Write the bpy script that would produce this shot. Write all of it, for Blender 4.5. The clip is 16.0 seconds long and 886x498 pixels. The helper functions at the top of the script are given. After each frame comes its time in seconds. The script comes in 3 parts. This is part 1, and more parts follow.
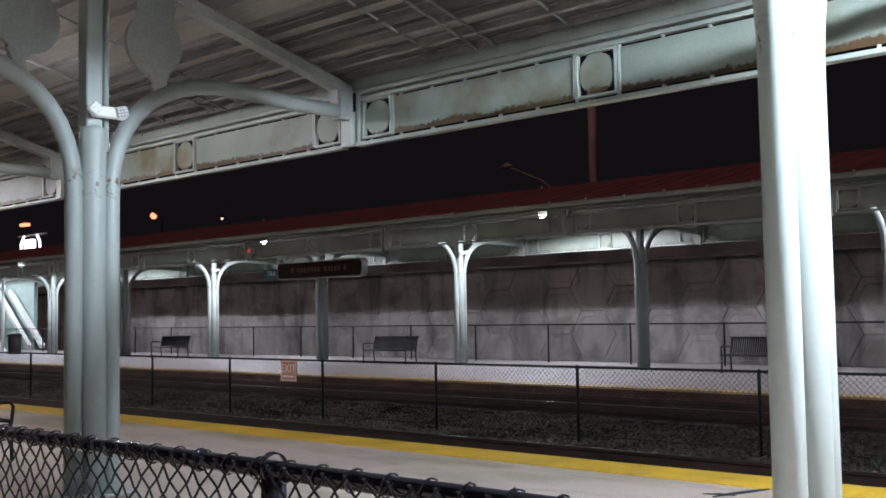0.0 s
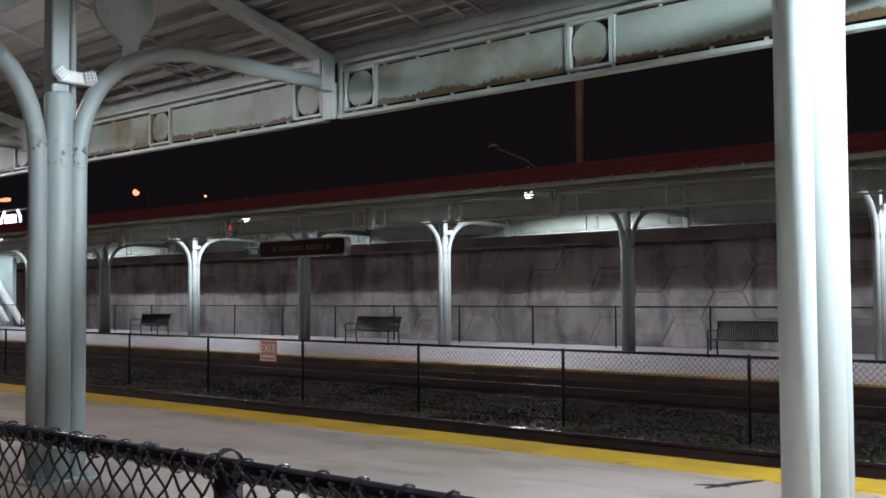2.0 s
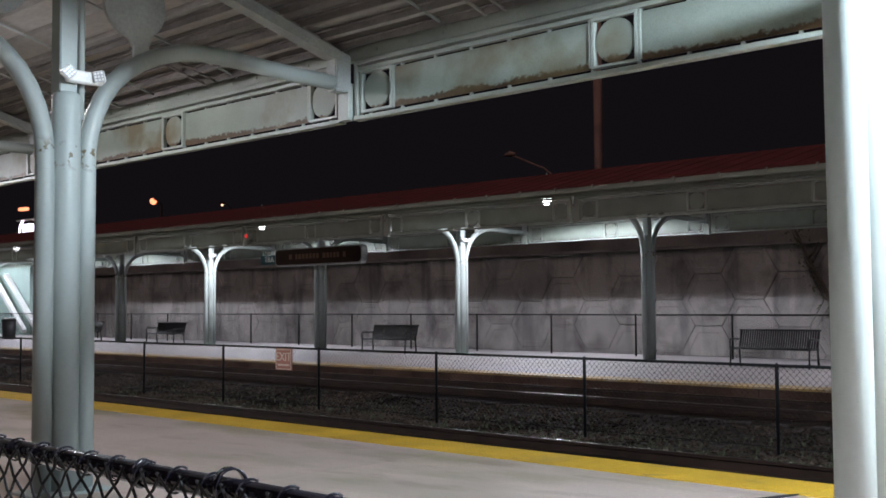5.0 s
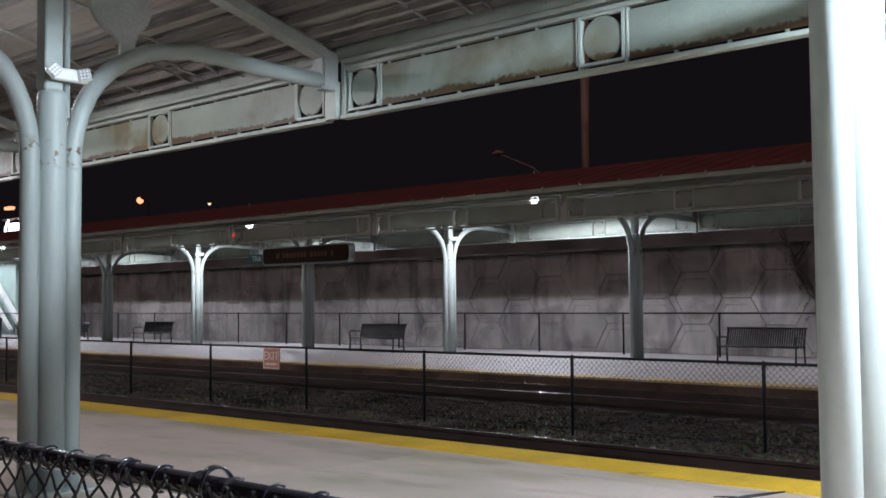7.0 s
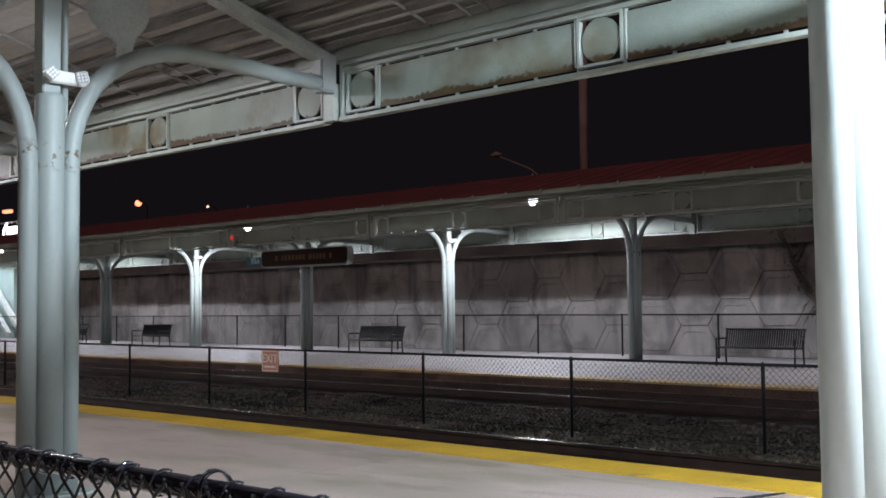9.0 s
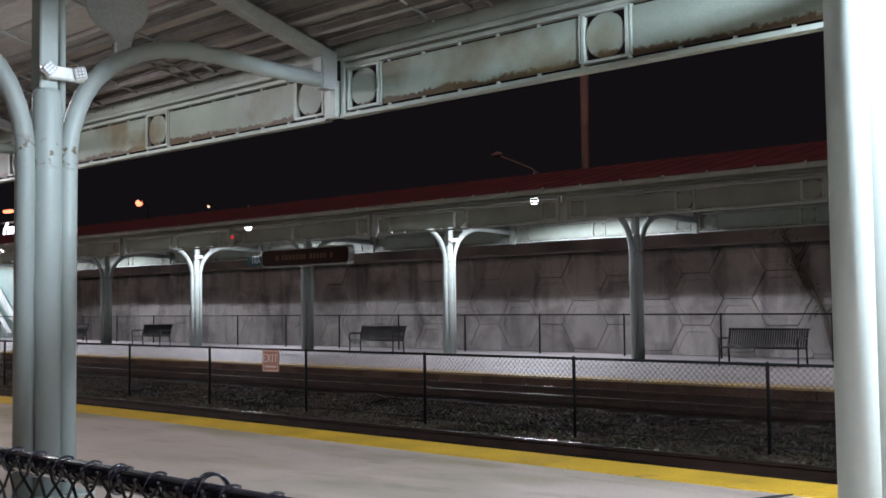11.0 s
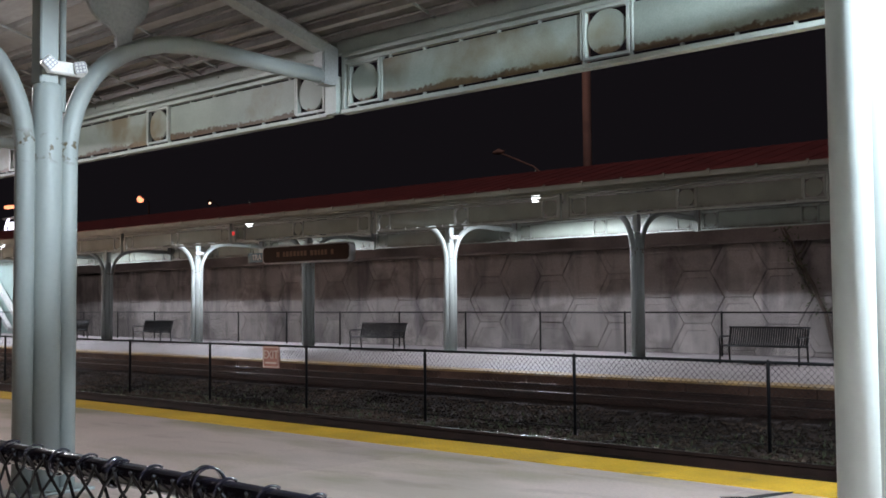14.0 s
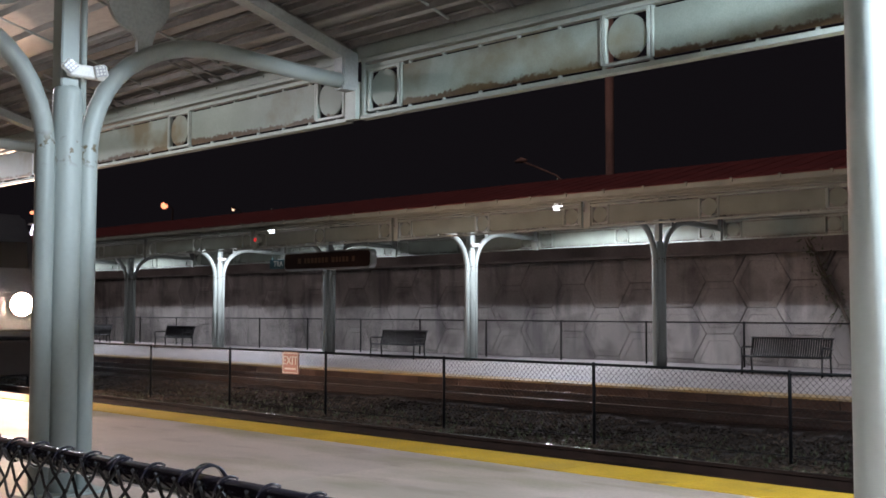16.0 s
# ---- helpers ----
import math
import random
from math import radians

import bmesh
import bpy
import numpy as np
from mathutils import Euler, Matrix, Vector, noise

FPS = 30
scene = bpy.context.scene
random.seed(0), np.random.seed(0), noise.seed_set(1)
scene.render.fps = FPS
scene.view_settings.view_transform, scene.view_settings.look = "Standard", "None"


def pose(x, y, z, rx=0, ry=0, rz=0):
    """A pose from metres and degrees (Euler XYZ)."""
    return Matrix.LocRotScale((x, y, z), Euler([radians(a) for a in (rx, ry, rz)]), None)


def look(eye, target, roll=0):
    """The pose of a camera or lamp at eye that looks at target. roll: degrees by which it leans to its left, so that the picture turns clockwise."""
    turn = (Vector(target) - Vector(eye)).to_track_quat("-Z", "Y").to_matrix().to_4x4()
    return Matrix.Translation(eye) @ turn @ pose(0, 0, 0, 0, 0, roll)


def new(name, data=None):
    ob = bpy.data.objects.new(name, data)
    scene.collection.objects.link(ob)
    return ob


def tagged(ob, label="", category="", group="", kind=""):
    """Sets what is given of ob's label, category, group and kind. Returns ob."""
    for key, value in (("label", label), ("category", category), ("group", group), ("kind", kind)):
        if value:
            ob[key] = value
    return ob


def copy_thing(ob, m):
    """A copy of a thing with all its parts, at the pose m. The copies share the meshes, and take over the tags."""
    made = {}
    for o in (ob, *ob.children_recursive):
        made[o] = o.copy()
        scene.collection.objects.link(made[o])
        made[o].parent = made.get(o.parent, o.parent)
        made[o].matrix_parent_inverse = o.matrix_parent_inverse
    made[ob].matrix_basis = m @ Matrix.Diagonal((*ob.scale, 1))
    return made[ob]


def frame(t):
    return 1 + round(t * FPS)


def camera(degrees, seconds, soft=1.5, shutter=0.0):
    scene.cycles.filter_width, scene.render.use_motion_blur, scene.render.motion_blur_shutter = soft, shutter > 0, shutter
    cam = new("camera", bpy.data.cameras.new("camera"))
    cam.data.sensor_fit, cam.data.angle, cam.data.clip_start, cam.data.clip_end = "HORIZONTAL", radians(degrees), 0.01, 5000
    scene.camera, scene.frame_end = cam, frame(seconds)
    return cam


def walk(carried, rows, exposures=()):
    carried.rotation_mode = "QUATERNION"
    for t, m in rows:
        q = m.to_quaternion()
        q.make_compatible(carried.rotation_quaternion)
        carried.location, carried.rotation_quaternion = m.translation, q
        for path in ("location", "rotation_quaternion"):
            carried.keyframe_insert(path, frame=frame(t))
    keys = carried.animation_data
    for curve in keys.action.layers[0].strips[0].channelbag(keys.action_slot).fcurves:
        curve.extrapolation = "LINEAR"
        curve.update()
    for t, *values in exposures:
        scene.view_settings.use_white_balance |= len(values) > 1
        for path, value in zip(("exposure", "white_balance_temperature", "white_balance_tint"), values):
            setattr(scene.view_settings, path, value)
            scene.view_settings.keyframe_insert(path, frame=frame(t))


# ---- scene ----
cam = camera(44.845, 16.0, soft=1.7)
PATH = [
    (0.0, pose(0.561, -0.603, 1.504, 93.488, 1.014, 43.262)),
    (0.5, pose(0.513, -0.547, 1.513, 93.681, 0.274, 42.192)),
    (1.0, pose(0.520, -0.543, 1.514, 93.341, 0.240, 41.723)),
    (1.5, pose(0.500, -0.525, 1.508, 92.419, 0.371, 42.239)),
    (2.0, pose(0.272, -0.286, 1.499, 92.457, 0.356, 42.399)),
    (2.5, pose(0.029, -0.074, 1.473, 92.668, 0.348, 42.702)),
    (3.0, pose(0.036, -0.075, 1.473, 92.678, 0.262, 43.121)),
    (5.5, pose(0.036, -0.064, 1.478, 92.994, 0.440, 43.226)),
    (6.0, pose(0.032, -0.062, 1.475, 92.966, 0.397, 42.732)),
    (6.5, pose(0.032, -0.062, 1.474, 92.864, 0.366, 42.642)),
    (7.0, pose(0.032, -0.059, 1.474, 92.867, 0.508, 42.640)),
    (7.5, pose(0.035, -0.061, 1.475, 92.883, 0.530, 42.554)),
    (8.0, pose(0.033, -0.060, 1.475, 92.898, 0.509, 42.506)),
    (8.5, pose(0.033, -0.061, 1.475, 92.969, 0.663, 42.551)),
    (11.0, pose(-0.067, 0.023, 1.464, 92.978, 0.675, 42.609)),
    (11.5, pose(-0.066, 0.025, 1.464, 92.945, 0.695, 42.724)),
    (12.0, pose(-0.061, 0.025, 1.463, 92.810, 0.745, 42.774)),
    (12.5, pose(-0.053, 0.021, 1.462, 92.703, 0.936, 42.864)),
    (13.0, pose(-0.054, 0.027, 1.460, 92.738, 1.048, 42.840)),
    (13.5, pose(-0.061, 0.040, 1.455, 92.838, 0.717, 42.810)),
    (14.0, pose(-0.071, 0.039, 1.454, 92.846, 0.448, 42.663)),
    (14.5, pose(-0.075, 0.033, 1.454, 92.882, 0.102, 42.712)),
    (15.0, pose(-0.063, 0.028, 1.454, 93.064, 0.315, 43.147)),
    (15.5, pose(-0.056, 0.055, 1.448, 93.255, 0.237, 43.672)),
    (16.0, pose(-0.065, 0.089, 1.431, 93.307, -0.067, 43.830)),
]

walk(cam, PATH, [(0, .24), (0.5, .10), (1.0, 0.0), (1.6, 0.02), (2.5, .22), (8.5, .27), (11.0, .30), (13.0, 0.29), (15.0, 0.27), (16.0, 0.23)])

# ---- world, lamps, exposure ----
world = bpy.data.worlds.new("night_sky")
scene.world = world
world.use_nodes = True
world.node_tree.nodes["Background"].inputs[0].default_value = (0.0047, 0.0039, 0.0050, 1)
world.node_tree.nodes["Background"].inputs[1].default_value = 1.0
scene.view_settings.exposure = 0.0
NEAR_W = (1500.0, 1550.0, 200.0, 4600.0)   # canopy lamps, downlights with a wide cut-off
FAR_W = (900.0, 1200.0, 1200.0, 1720.0, 1720.0, 1720.0)
LAMP_COLOR = (0.94, 0.91, 0.97)
COOL_COLOR = (0.71, 0.84, 1.0)
FAR_COLOR = (0.84, 0.88, 1.0)

# dim fill sun added high behind the near platform to brighten the far roof
fill_sun = bpy.data.lights.new("night_fill", "SUN")
fill_sun.energy, fill_sun.color, fill_sun.angle = 0.44, (1.0, 0.82, 0.80), radians(25)
new("night_fill", fill_sun).matrix_basis = look((0, 0, 0), (-0.25, 0.62, -0.75))

# ---- plan, metres: x along the tracks, y across them ----
SPAN = 6.475            # column spacing
NEAR_Y, FAR_Y = 4.14, 23.414
NEAR_X, FAR_X = -8.109, -8.48
FAR_SPAN = 6.42
NEAR_LAMP_Y = 4.52
REACH = 3.09            # column to eave
NEAR_EDGE, FAR_EDGE = 8.42, 17.25
FENCE_Y, MID_Y, BACK_Y, WALL_Y = 1.50, 12.9, 25.3, 31.4


# ---- materials ----
def mat(name, base, rough=0.6, metal=0.0, vary=0.12, scale=3.0, fine=60.0, bump=0.15, dist=0.004, stain=None, stain_at=0.6, stain_scale=1.2, random_piece=0.0, island=0.0, grain=0.82, spec=0.5, stretch=(1, 1, 1)):
    m = bpy.data.materials.new(name)
    m.use_nodes = True
    nt = m.node_tree
    N, L = nt.nodes, nt.links
    bs = N["Principled BSDF"]
    bs.inputs["Roughness"].default_value = rough
    bs.inputs["Metallic"].default_value = metal
    bs.inputs["Specular IOR Level"].default_value = spec
    geo = N.new("ShaderNodeNewGeometry")
    mp = N.new("ShaderNodeMapping")
    mp.inputs["Scale"].default_value = stretch
    L.new(geo.outputs["Position"], mp.inputs["Vector"])

    def nz(sc, detail=4.0):
        n = N.new("ShaderNodeTexNoise")
        n.inputs["Scale"].default_value, n.inputs["Detail"].default_value = sc, detail
        L.new(mp.outputs[0], n.inputs["Vector"])
        return n.outputs["Fac"]

    def blend(fac, a, b, mode="MIX"):
        x = N.new("ShaderNodeMix")
        x.data_type, x.blend_type = "RGBA", mode
        for k, v in ((0, fac), (6, a), (7, b)):
            if isinstance(v, (int, float)):
                x.inputs[k].default_value = v
            elif isinstance(v, tuple):
                x.inputs[k].default_value = (*v, 1)
            else:
                L.new(v, x.inputs[k])
        return x.outputs[2]

    def ramp(v, lo, hi):
        r = N.new("ShaderNodeMapRange")
        r.inputs[1].default_value, r.inputs[2].default_value = lo, hi
        L.new(v, r.inputs[0])
        return r.outputs[0]

    dark = tuple(c * (1 - 2.2 * vary) for c in base)
    lite = tuple(min(1, c * (1 + vary)) for c in base)
    big, small = nz(scale), nz(fine, 2.0)
    col = blend(ramp(big, 0.3, 0.7), dark, lite)
    col = blend(ramp(small, 0.35, 0.75), col, blend(1.0, col, (grain, grain, grain), "MULTIPLY"))
    if stain:
        col = blend(ramp(nz(stain_scale, 8.0), stain_at, stain_at + 0.12), col, stain)
    if random_piece:
        oi = N.new("ShaderNodeObjectInfo")
        r = N.new("ShaderNodeMapRange")
        r.inputs[3].default_value, r.inputs[4].default_value = 1 - random_piece, 1 + random_piece * 0.4
        L.new(oi.outputs["Random"], r.inputs[0])
        cmb = N.new("ShaderNodeCombineColor")
        for k in range(3):
            L.new(r.outputs[0], cmb.inputs[k])
        col = blend(1.0, col, cmb.outputs[0], "MULTIPLY")
    if island:
        r = N.new("ShaderNodeMapRange")
        r.inputs[3].default_value, r.inputs[4].default_value = 1 - island, 1 + island
        L.new(geo.outputs["Random Per Island"], r.inputs[0])
        cmb = N.new("ShaderNodeCombineColor")
        for k in range(3):
            L.new(r.outputs[0], cmb.inputs[k])
        col = blend(1.0, col, cmb.outputs[0], "MULTIPLY")
    L.new(col, bs.inputs["Base Color"])
    rr = N.new("ShaderNodeMapRange")
    rr.inputs[3].default_value, rr.inputs[4].default_value = max(0.02, rough - 0.12), min(1, rough + 0.12)
    L.new(big, rr.inputs[0])
    L.new(rr.outputs[0], bs.inputs["Roughness"])
    bp = N.new("ShaderNodeBump")
    bp.inputs["Strength"].default_value, bp.inputs["Distance"].default_value = bump, dist
    L.new(small, bp.inputs["Height"])
    L.new(bp.outputs[0], bs.inputs["Normal"])
    return m, nt, bs, nz, blend, ramp, col


def plain(*a, **k):
    return mat(*a, **k)[0]


def glow(name, color, strength):
    m = bpy.data.materials.new(name)
    m.use_nodes = True
    bs = m.node_tree.nodes["Principled BSDF"]
    bs.inputs["Base Color"].default_value = (*color, 1)
    bs.inputs["Emission Color"].default_value = (*color, 1)
    bs.inputs["Emission Strength"].default_value = strength
    return m


def frieze_paint(name, rusty, open_share):
    """Pale green perforated sheet with rust creeping up from the lower edge."""
    m, nt, bs, nz, blend, ramp, col = mat(name, (0.305, 0.350, 0.297), 0.55, vary=0.10, scale=1.3, fine=90)
    N, L = nt.nodes, nt.links
    tc = N.new("ShaderNodeTexCoord")
    sep = N.new("ShaderNodeSeparateXYZ")
    L.new(tc.outputs["Object"], sep.inputs[0])

    def calc(op, a, b):
        n = N.new("ShaderNodeMath")
        n.operation = op
        for k, v in ((0, a), (1, b)):
            if isinstance(v, (int, float)):
                n.inputs[k].default_value = v
            else:
                L.new(v, n.inputs[k])
        return n.outputs[0]

    # object z of the panel's lower edge is 3.412
    lift = calc("SUBTRACT", sep.outputs[2], 3.412)
    edge = calc("MULTIPLY", nz(1.7, 6.0), 0.15)
    ragged = calc("MULTIPLY", nz(22.0, 6.0), 0.11)
    line = calc("ADD", calc("SUBTRACT", edge, 0.022), calc("SUBTRACT", ragged, 0.055))
    fac = calc("MULTIPLY", ramp(calc("SUBTRACT", line, lift), -0.012, 0.012), rusty)
    rust = blend(nz(45.0), (0.038, 0.022, 0.010), (0.115, 0.066, 0.028))
    col2 = blend(fac, col, rust)
    blot = ramp(nz(1.35, 4.0), 0.50, 0.66)
    col3 = blend(calc("MULTIPLY", blot, 0.8 * rusty), col2, (0.145, 0.105, 0.045))
    L.new(col3, bs.inputs["Base Color"])
    out = N["Material Output"]
    tr = N.new("ShaderNodeBsdfTransparent")
    mx = N.new("ShaderNodeMixShader")
    mx.inputs[0].default_value = open_share
    L.new(bs.outputs[0], mx.inputs[1])
    L.new(tr.outputs[0], mx.inputs[2])
    L.new(mx.outputs[0], out.inputs[0])
    return m


def column_paint():
    """Pale green gloss paint, rusting in patches where the arms spring from the column."""
    m, nt, bs, nz, blend, ramp, col = mat("pale_green_paint", (0.322, 0.360, 0.338), 0.50, vary=0.035, scale=1.2, fine=30, bump=0.03, grain=0.96, stain=(0.11, 0.085, 0.045), stain_at=0.72, stain_scale=11)
    N, L = nt.nodes, nt.links
    geo = N.new("ShaderNodeNewGeometry")
    sep = N.new("ShaderNodeSeparateXYZ")
    L.new(geo.outputs["Position"], sep.inputs[0])
    up = ramp(sep.outputs[2], 2.56, 2.66)
    down = ramp(sep.outputs[2], 2.84, 2.74)
    near = N.new("ShaderNodeMath")
    near.operation = "MULTIPLY"
    L.new(up, near.inputs[0])
    L.new(down, near.inputs[1])
    spot = N.new("ShaderNodeMath")
    spot.operation = "MULTIPLY"
    L.new(near.outputs[0], spot.inputs[0])
    L.new(ramp(nz(13.0, 5.0), 0.575, 0.63), spot.inputs[1])
    L.new(blend(spot.outputs[0], col, (0.105, 0.080, 0.035)), bs.inputs["Base Color"])
    return m


def floor_concrete():
    """Broom-finished platform concrete with greenish damp stains and scuffs."""
    m, nt, bs, nz, blend, ramp, col = mat("platform_concrete", (0.595, 0.480, 0.415), 0.55, vary=0.13, scale=0.45, fine=55, bump=0.12, stain=(0.42, 0.35, 0.285), stain_at=0.50, stain_scale=0.6, random_piece=0.06, stretch=(0.45, 1, 1))
    c1 = blend(ramp(nz(0.85, 7.0), 0.50, 0.64), col, blend(1.0, col, (0.68, 0.71, 0.55), "MULTIPLY"))
    c2 = blend(ramp(nz(2.3, 6.0), 0.58, 0.68), c1, blend(1.0, c1, (0.84, 0.82, 0.80), "MULTIPLY"))
    nt.links.new(c2, bs.inputs["Base Color"])
    return m


def wall_concrete():
    """Weathered panel concrete with dark blotches and uneven run-off streaks."""
    m, nt, bs, nz, blend, ramp, col = mat("weathered_wall_concrete", (0.285, 0.262, 0.248), 0.85, vary=0.16, scale=0.35, fine=14, bump=0.4, dist=0.01, stain=(0.145, 0.131, 0.123), stain_at=0.53, stain_scale=0.55, random_piece=0.22)
    N, L = nt.nodes, nt.links
    geo = N.new("ShaderNodeNewGeometry")
    mp = N.new("ShaderNodeMapping")
    mp.inputs["Scale"].default_value = (1.9, 1.0, 0.33)
    L.new(geo.outputs["Position"], mp.inputs[0])
    n1 = N.new("ShaderNodeTexNoise")
    n1.inputs["Scale"].default_value, n1.inputs["Detail"].default_value = 1.0, 6.0
    L.new(mp.outputs[0], n1.inputs["Vector"])
    mp2 = N.new("ShaderNodeMapping")
    mp2.inputs["Scale"].default_value = (1.1, 1.0, 1.5)
    mp2.inputs["Location"].default_value = (7.3, 0, 2.1)
    L.new(geo.outputs["Position"], mp2.inputs[0])
    n2 = N.new("ShaderNodeTexNoise")
    n2.inputs["Scale"].default_value, n2.inputs["Detail"].default_value = 0.75, 7.0
    L.new(mp2.outputs[0], n2.inputs["Vector"])
    c1 = blend(ramp(n1.outputs[0], 0.50, 0.70), col, blend(1.0, col, (0.50, 0.50, 0.53), "MULTIPLY"))
    c2 = blend(ramp(n2.outputs[0], 0.53, 0.68), c1, blend(1.0, c1, (0.62, 0.60, 0.60), "MULTIPLY"))
    L.new(c2, bs.inputs["Base Color"])
    return m


M = {}
M["paint"] = column_paint()
M["trim"] = plain("off_white_painted_steel", (0.335, 0.370, 0.325), 0.45, grain=0.9, vary=0.08, scale=2.0, fine=40, bump=0.08, stain=(0.25, 0.18, 0.11), stain_at=0.70, stain_scale=6)
M["rafter"] = plain("grey_painted_steel", (0.35, 0.37, 0.355), 0.5, vary=0.10, scale=2.0, fine=40, bump=0.1)
M["deck"] = plain("ribbed_steel_deck", (0.36, 0.34, 0.315), 0.5, vary=0.16, scale=0.9, fine=25, bump=0.1, stretch=(0.3, 1, 1), stain=(0.20, 0.15, 0.11), stain_at=0.66, stain_scale=1.5)
M["purlin"] = plain("dark_angle_iron", (0.24, 0.22, 0.205), 0.6, vary=0.2, scale=2.0, fine=30, bump=0.1)
M["frieze"] = frieze_paint("frieze_sheet", 1.0, 0.16)
M["far_frieze"] = frieze_paint("far_frieze_sheet", 0.12, 0.34)
M["back_frieze"] = frieze_paint("back_frieze_sheet", 0.12, 0.03)
M["red_roof"] = plain("red_metal_roofing", (0.20, 0.048, 0.047), 0.5, vary=0.15, scale=1.5, fine=20, bump=0.1)
M["concrete"] = floor_concrete()
M["far_concrete"] = plain("far_platform_concrete", (0.255, 0.228, 0.225), 0.7, vary=0.10, scale=0.6, fine=40, bump=0.15, random_piece=0.06)
M["yellow"] = plain("yellow_tactile_tile", (0.67, 0.405, 0.033), 0.6, vary=0.10, scale=1.4, fine=50, bump=0.15, stain=(0.30, 0.22, 0.06), stain_at=0.66, stain_scale=2.5, random_piece=0.10)
M["worn_yellow"] = plain("worn_yellow_tile", (0.34, 0.22, 0.075), 0.7, vary=0.2, scale=1.4, fine=50, bump=0.15, stain=(0.25, 0.20, 0.13), stain_at=0.5, stain_scale=1.5, random_piece=0.2)
M["edge_face"] = plain("stained_platform_face", (0.080, 0.047, 0.034), 0.8, vary=0.25, scale=1.2, fine=30, bump=0.3, random_piece=0.25, spec=0.08)
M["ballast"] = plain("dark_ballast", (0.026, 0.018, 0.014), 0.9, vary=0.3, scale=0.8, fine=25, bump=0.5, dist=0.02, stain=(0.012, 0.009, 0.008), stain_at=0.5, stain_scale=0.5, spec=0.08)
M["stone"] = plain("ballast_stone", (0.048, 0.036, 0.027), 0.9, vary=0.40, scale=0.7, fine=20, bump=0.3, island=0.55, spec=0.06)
M["pebble"] = plain("pale_pebble", (0.27, 0.22, 0.175), 0.8, vary=0.3, scale=1.0, fine=20, bump=0.2, island=0.7)
M["rail_side"] = plain("rusty_rail_steel", (0.026, 0.014, 0.010), 0.7, spec=0.15, vary=0.2, scale=3, fine=60, bump=0.2)
M["rail_top"] = plain("worn_bright_rail_head", (0.55, 0.52, 0.50), 0.20, metal=1.0, vary=0.08, scale=3, fine=60, bump=0.02)
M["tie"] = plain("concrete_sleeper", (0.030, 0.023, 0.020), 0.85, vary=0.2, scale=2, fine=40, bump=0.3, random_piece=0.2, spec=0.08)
M["black"] = plain("black_vinyl_coat", (0.012, 0.011, 0.016), 0.13, vary=0.1, scale=6, fine=80, bump=0.06, spec=0.8)
M["fence_black"] = plain("black_fence_coat", (0.006, 0.006, 0.0065), 0.5, spec=0.12, vary=0.1, scale=6, fine=80, bump=0.1)
M["black_matt"] = plain("black_powder_coat", (0.014, 0.014, 0.015), 0.5, spec=0.2, vary=0.1, scale=6, fine=80, bump=0.1)
M["wall"] = wall_concrete()
M["wall_joint"] = plain("dark_wall_joint", (0.18, 0.165, 0.155), 0.9, vary=0.2, scale=1, fine=20, bump=0.3)
M["upper_wall"] = plain("brown_upper_wall", (0.19, 0.172, 0.165), 0.9, vary=0.25, scale=0.4, fine=10, bump=0.4, dist=0.01)
M["white_plastic"] = plain("white_plastic", (0.72, 0.71, 0.66), 0.4, vary=0.04, scale=10, fine=80, bump=0.03)
M["clear"] = plain("lamp_lens_plastic", (0.33, 0.33, 0.35), 0.15, vary=0.1, scale=40, fine=120, bump=0.4)
M["brown_post"] = plain("weathered_brown_post", (0.29, 0.165, 0.135), 0.8, vary=0.15, scale=1.5, fine=30, bump=0.2)
M["sign_face"] = plain("dark_display_face", (0.045, 0.024, 0.018), 0.7, spec=0.15, vary=0.1, scale=3, fine=50, bump=0.05)
M["sign_rim"] = plain("grey_sign_rim", (0.33, 0.34, 0.33), 0.45, vary=0.08, scale=4, fine=50)
M["sign_text"] = plain("dim_amber_lettering", (0.16, 0.075, 0.035), 0.6, vary=0.1, scale=8, fine=50)
M["teal_sign"] = plain("teal_sign_board", (0.02, 0.10, 0.13), 0.4, vary=0.05, scale=5, fine=50)
M["white_letters"] = plain("white_sign_letters", (0.75, 0.75, 0.72), 0.5, vary=0.04, scale=5, fine=50)
M["plate"] = plain("faded_orange_red_plate", (0.30, 0.115, 0.075), 0.5, vary=0.10, scale=6, fine=60)
M["plate_white"] = plain("faded_white_lettering", (0.52, 0.40, 0.31), 0.5, vary=0.06, scale=6, fine=60)
M["stair_white"] = plain("white_stair_cladding", (0.62, 0.64, 0.62), 0.5, vary=0.06, scale=1, fine=20)
M["teal_clad"] = plain("teal_cladding", (0.30, 0.40, 0.365), 0.5, vary=0.08, scale=1, fine=20)
M["bark"] = plain("dark_vine_bark", (0.075, 0.058, 0.048), 0.9, vary=0.25, scale=5, fine=40, bump=0.5)
M["leaf"] = plain("dark_weed_leaf", (0.055, 0.070, 0.030), 0.7, vary=0.25, scale=4, fine=30)
M["rubber"] = plain("black_tar_streak", (0.020, 0.019, 0.018), 0.7, vary=0.2, scale=10, fine=60)
M["loco_paint"] = plain("grey_train_paint", (0.088, 0.096, 0.108), 0.4, vary=0.06, scale=1, fine=20)
M["loco_dark"] = plain("train_underframe", (0.03, 0.028, 0.027), 0.7, vary=0.2, scale=2, fine=30)
M["loco_glass"] = plain("dark_windscreen", (0.01, 0.012, 0.014), 0.06, vary=0.05, scale=1, fine=20)
M["lens_glow"] = glow("canopy_lamp_lens", (0.90, 0.93, 1.0), 9)
M["orange_glow"] = glow("orange_street_lamp", (1.0, 0.30, 0.15), 1.9)
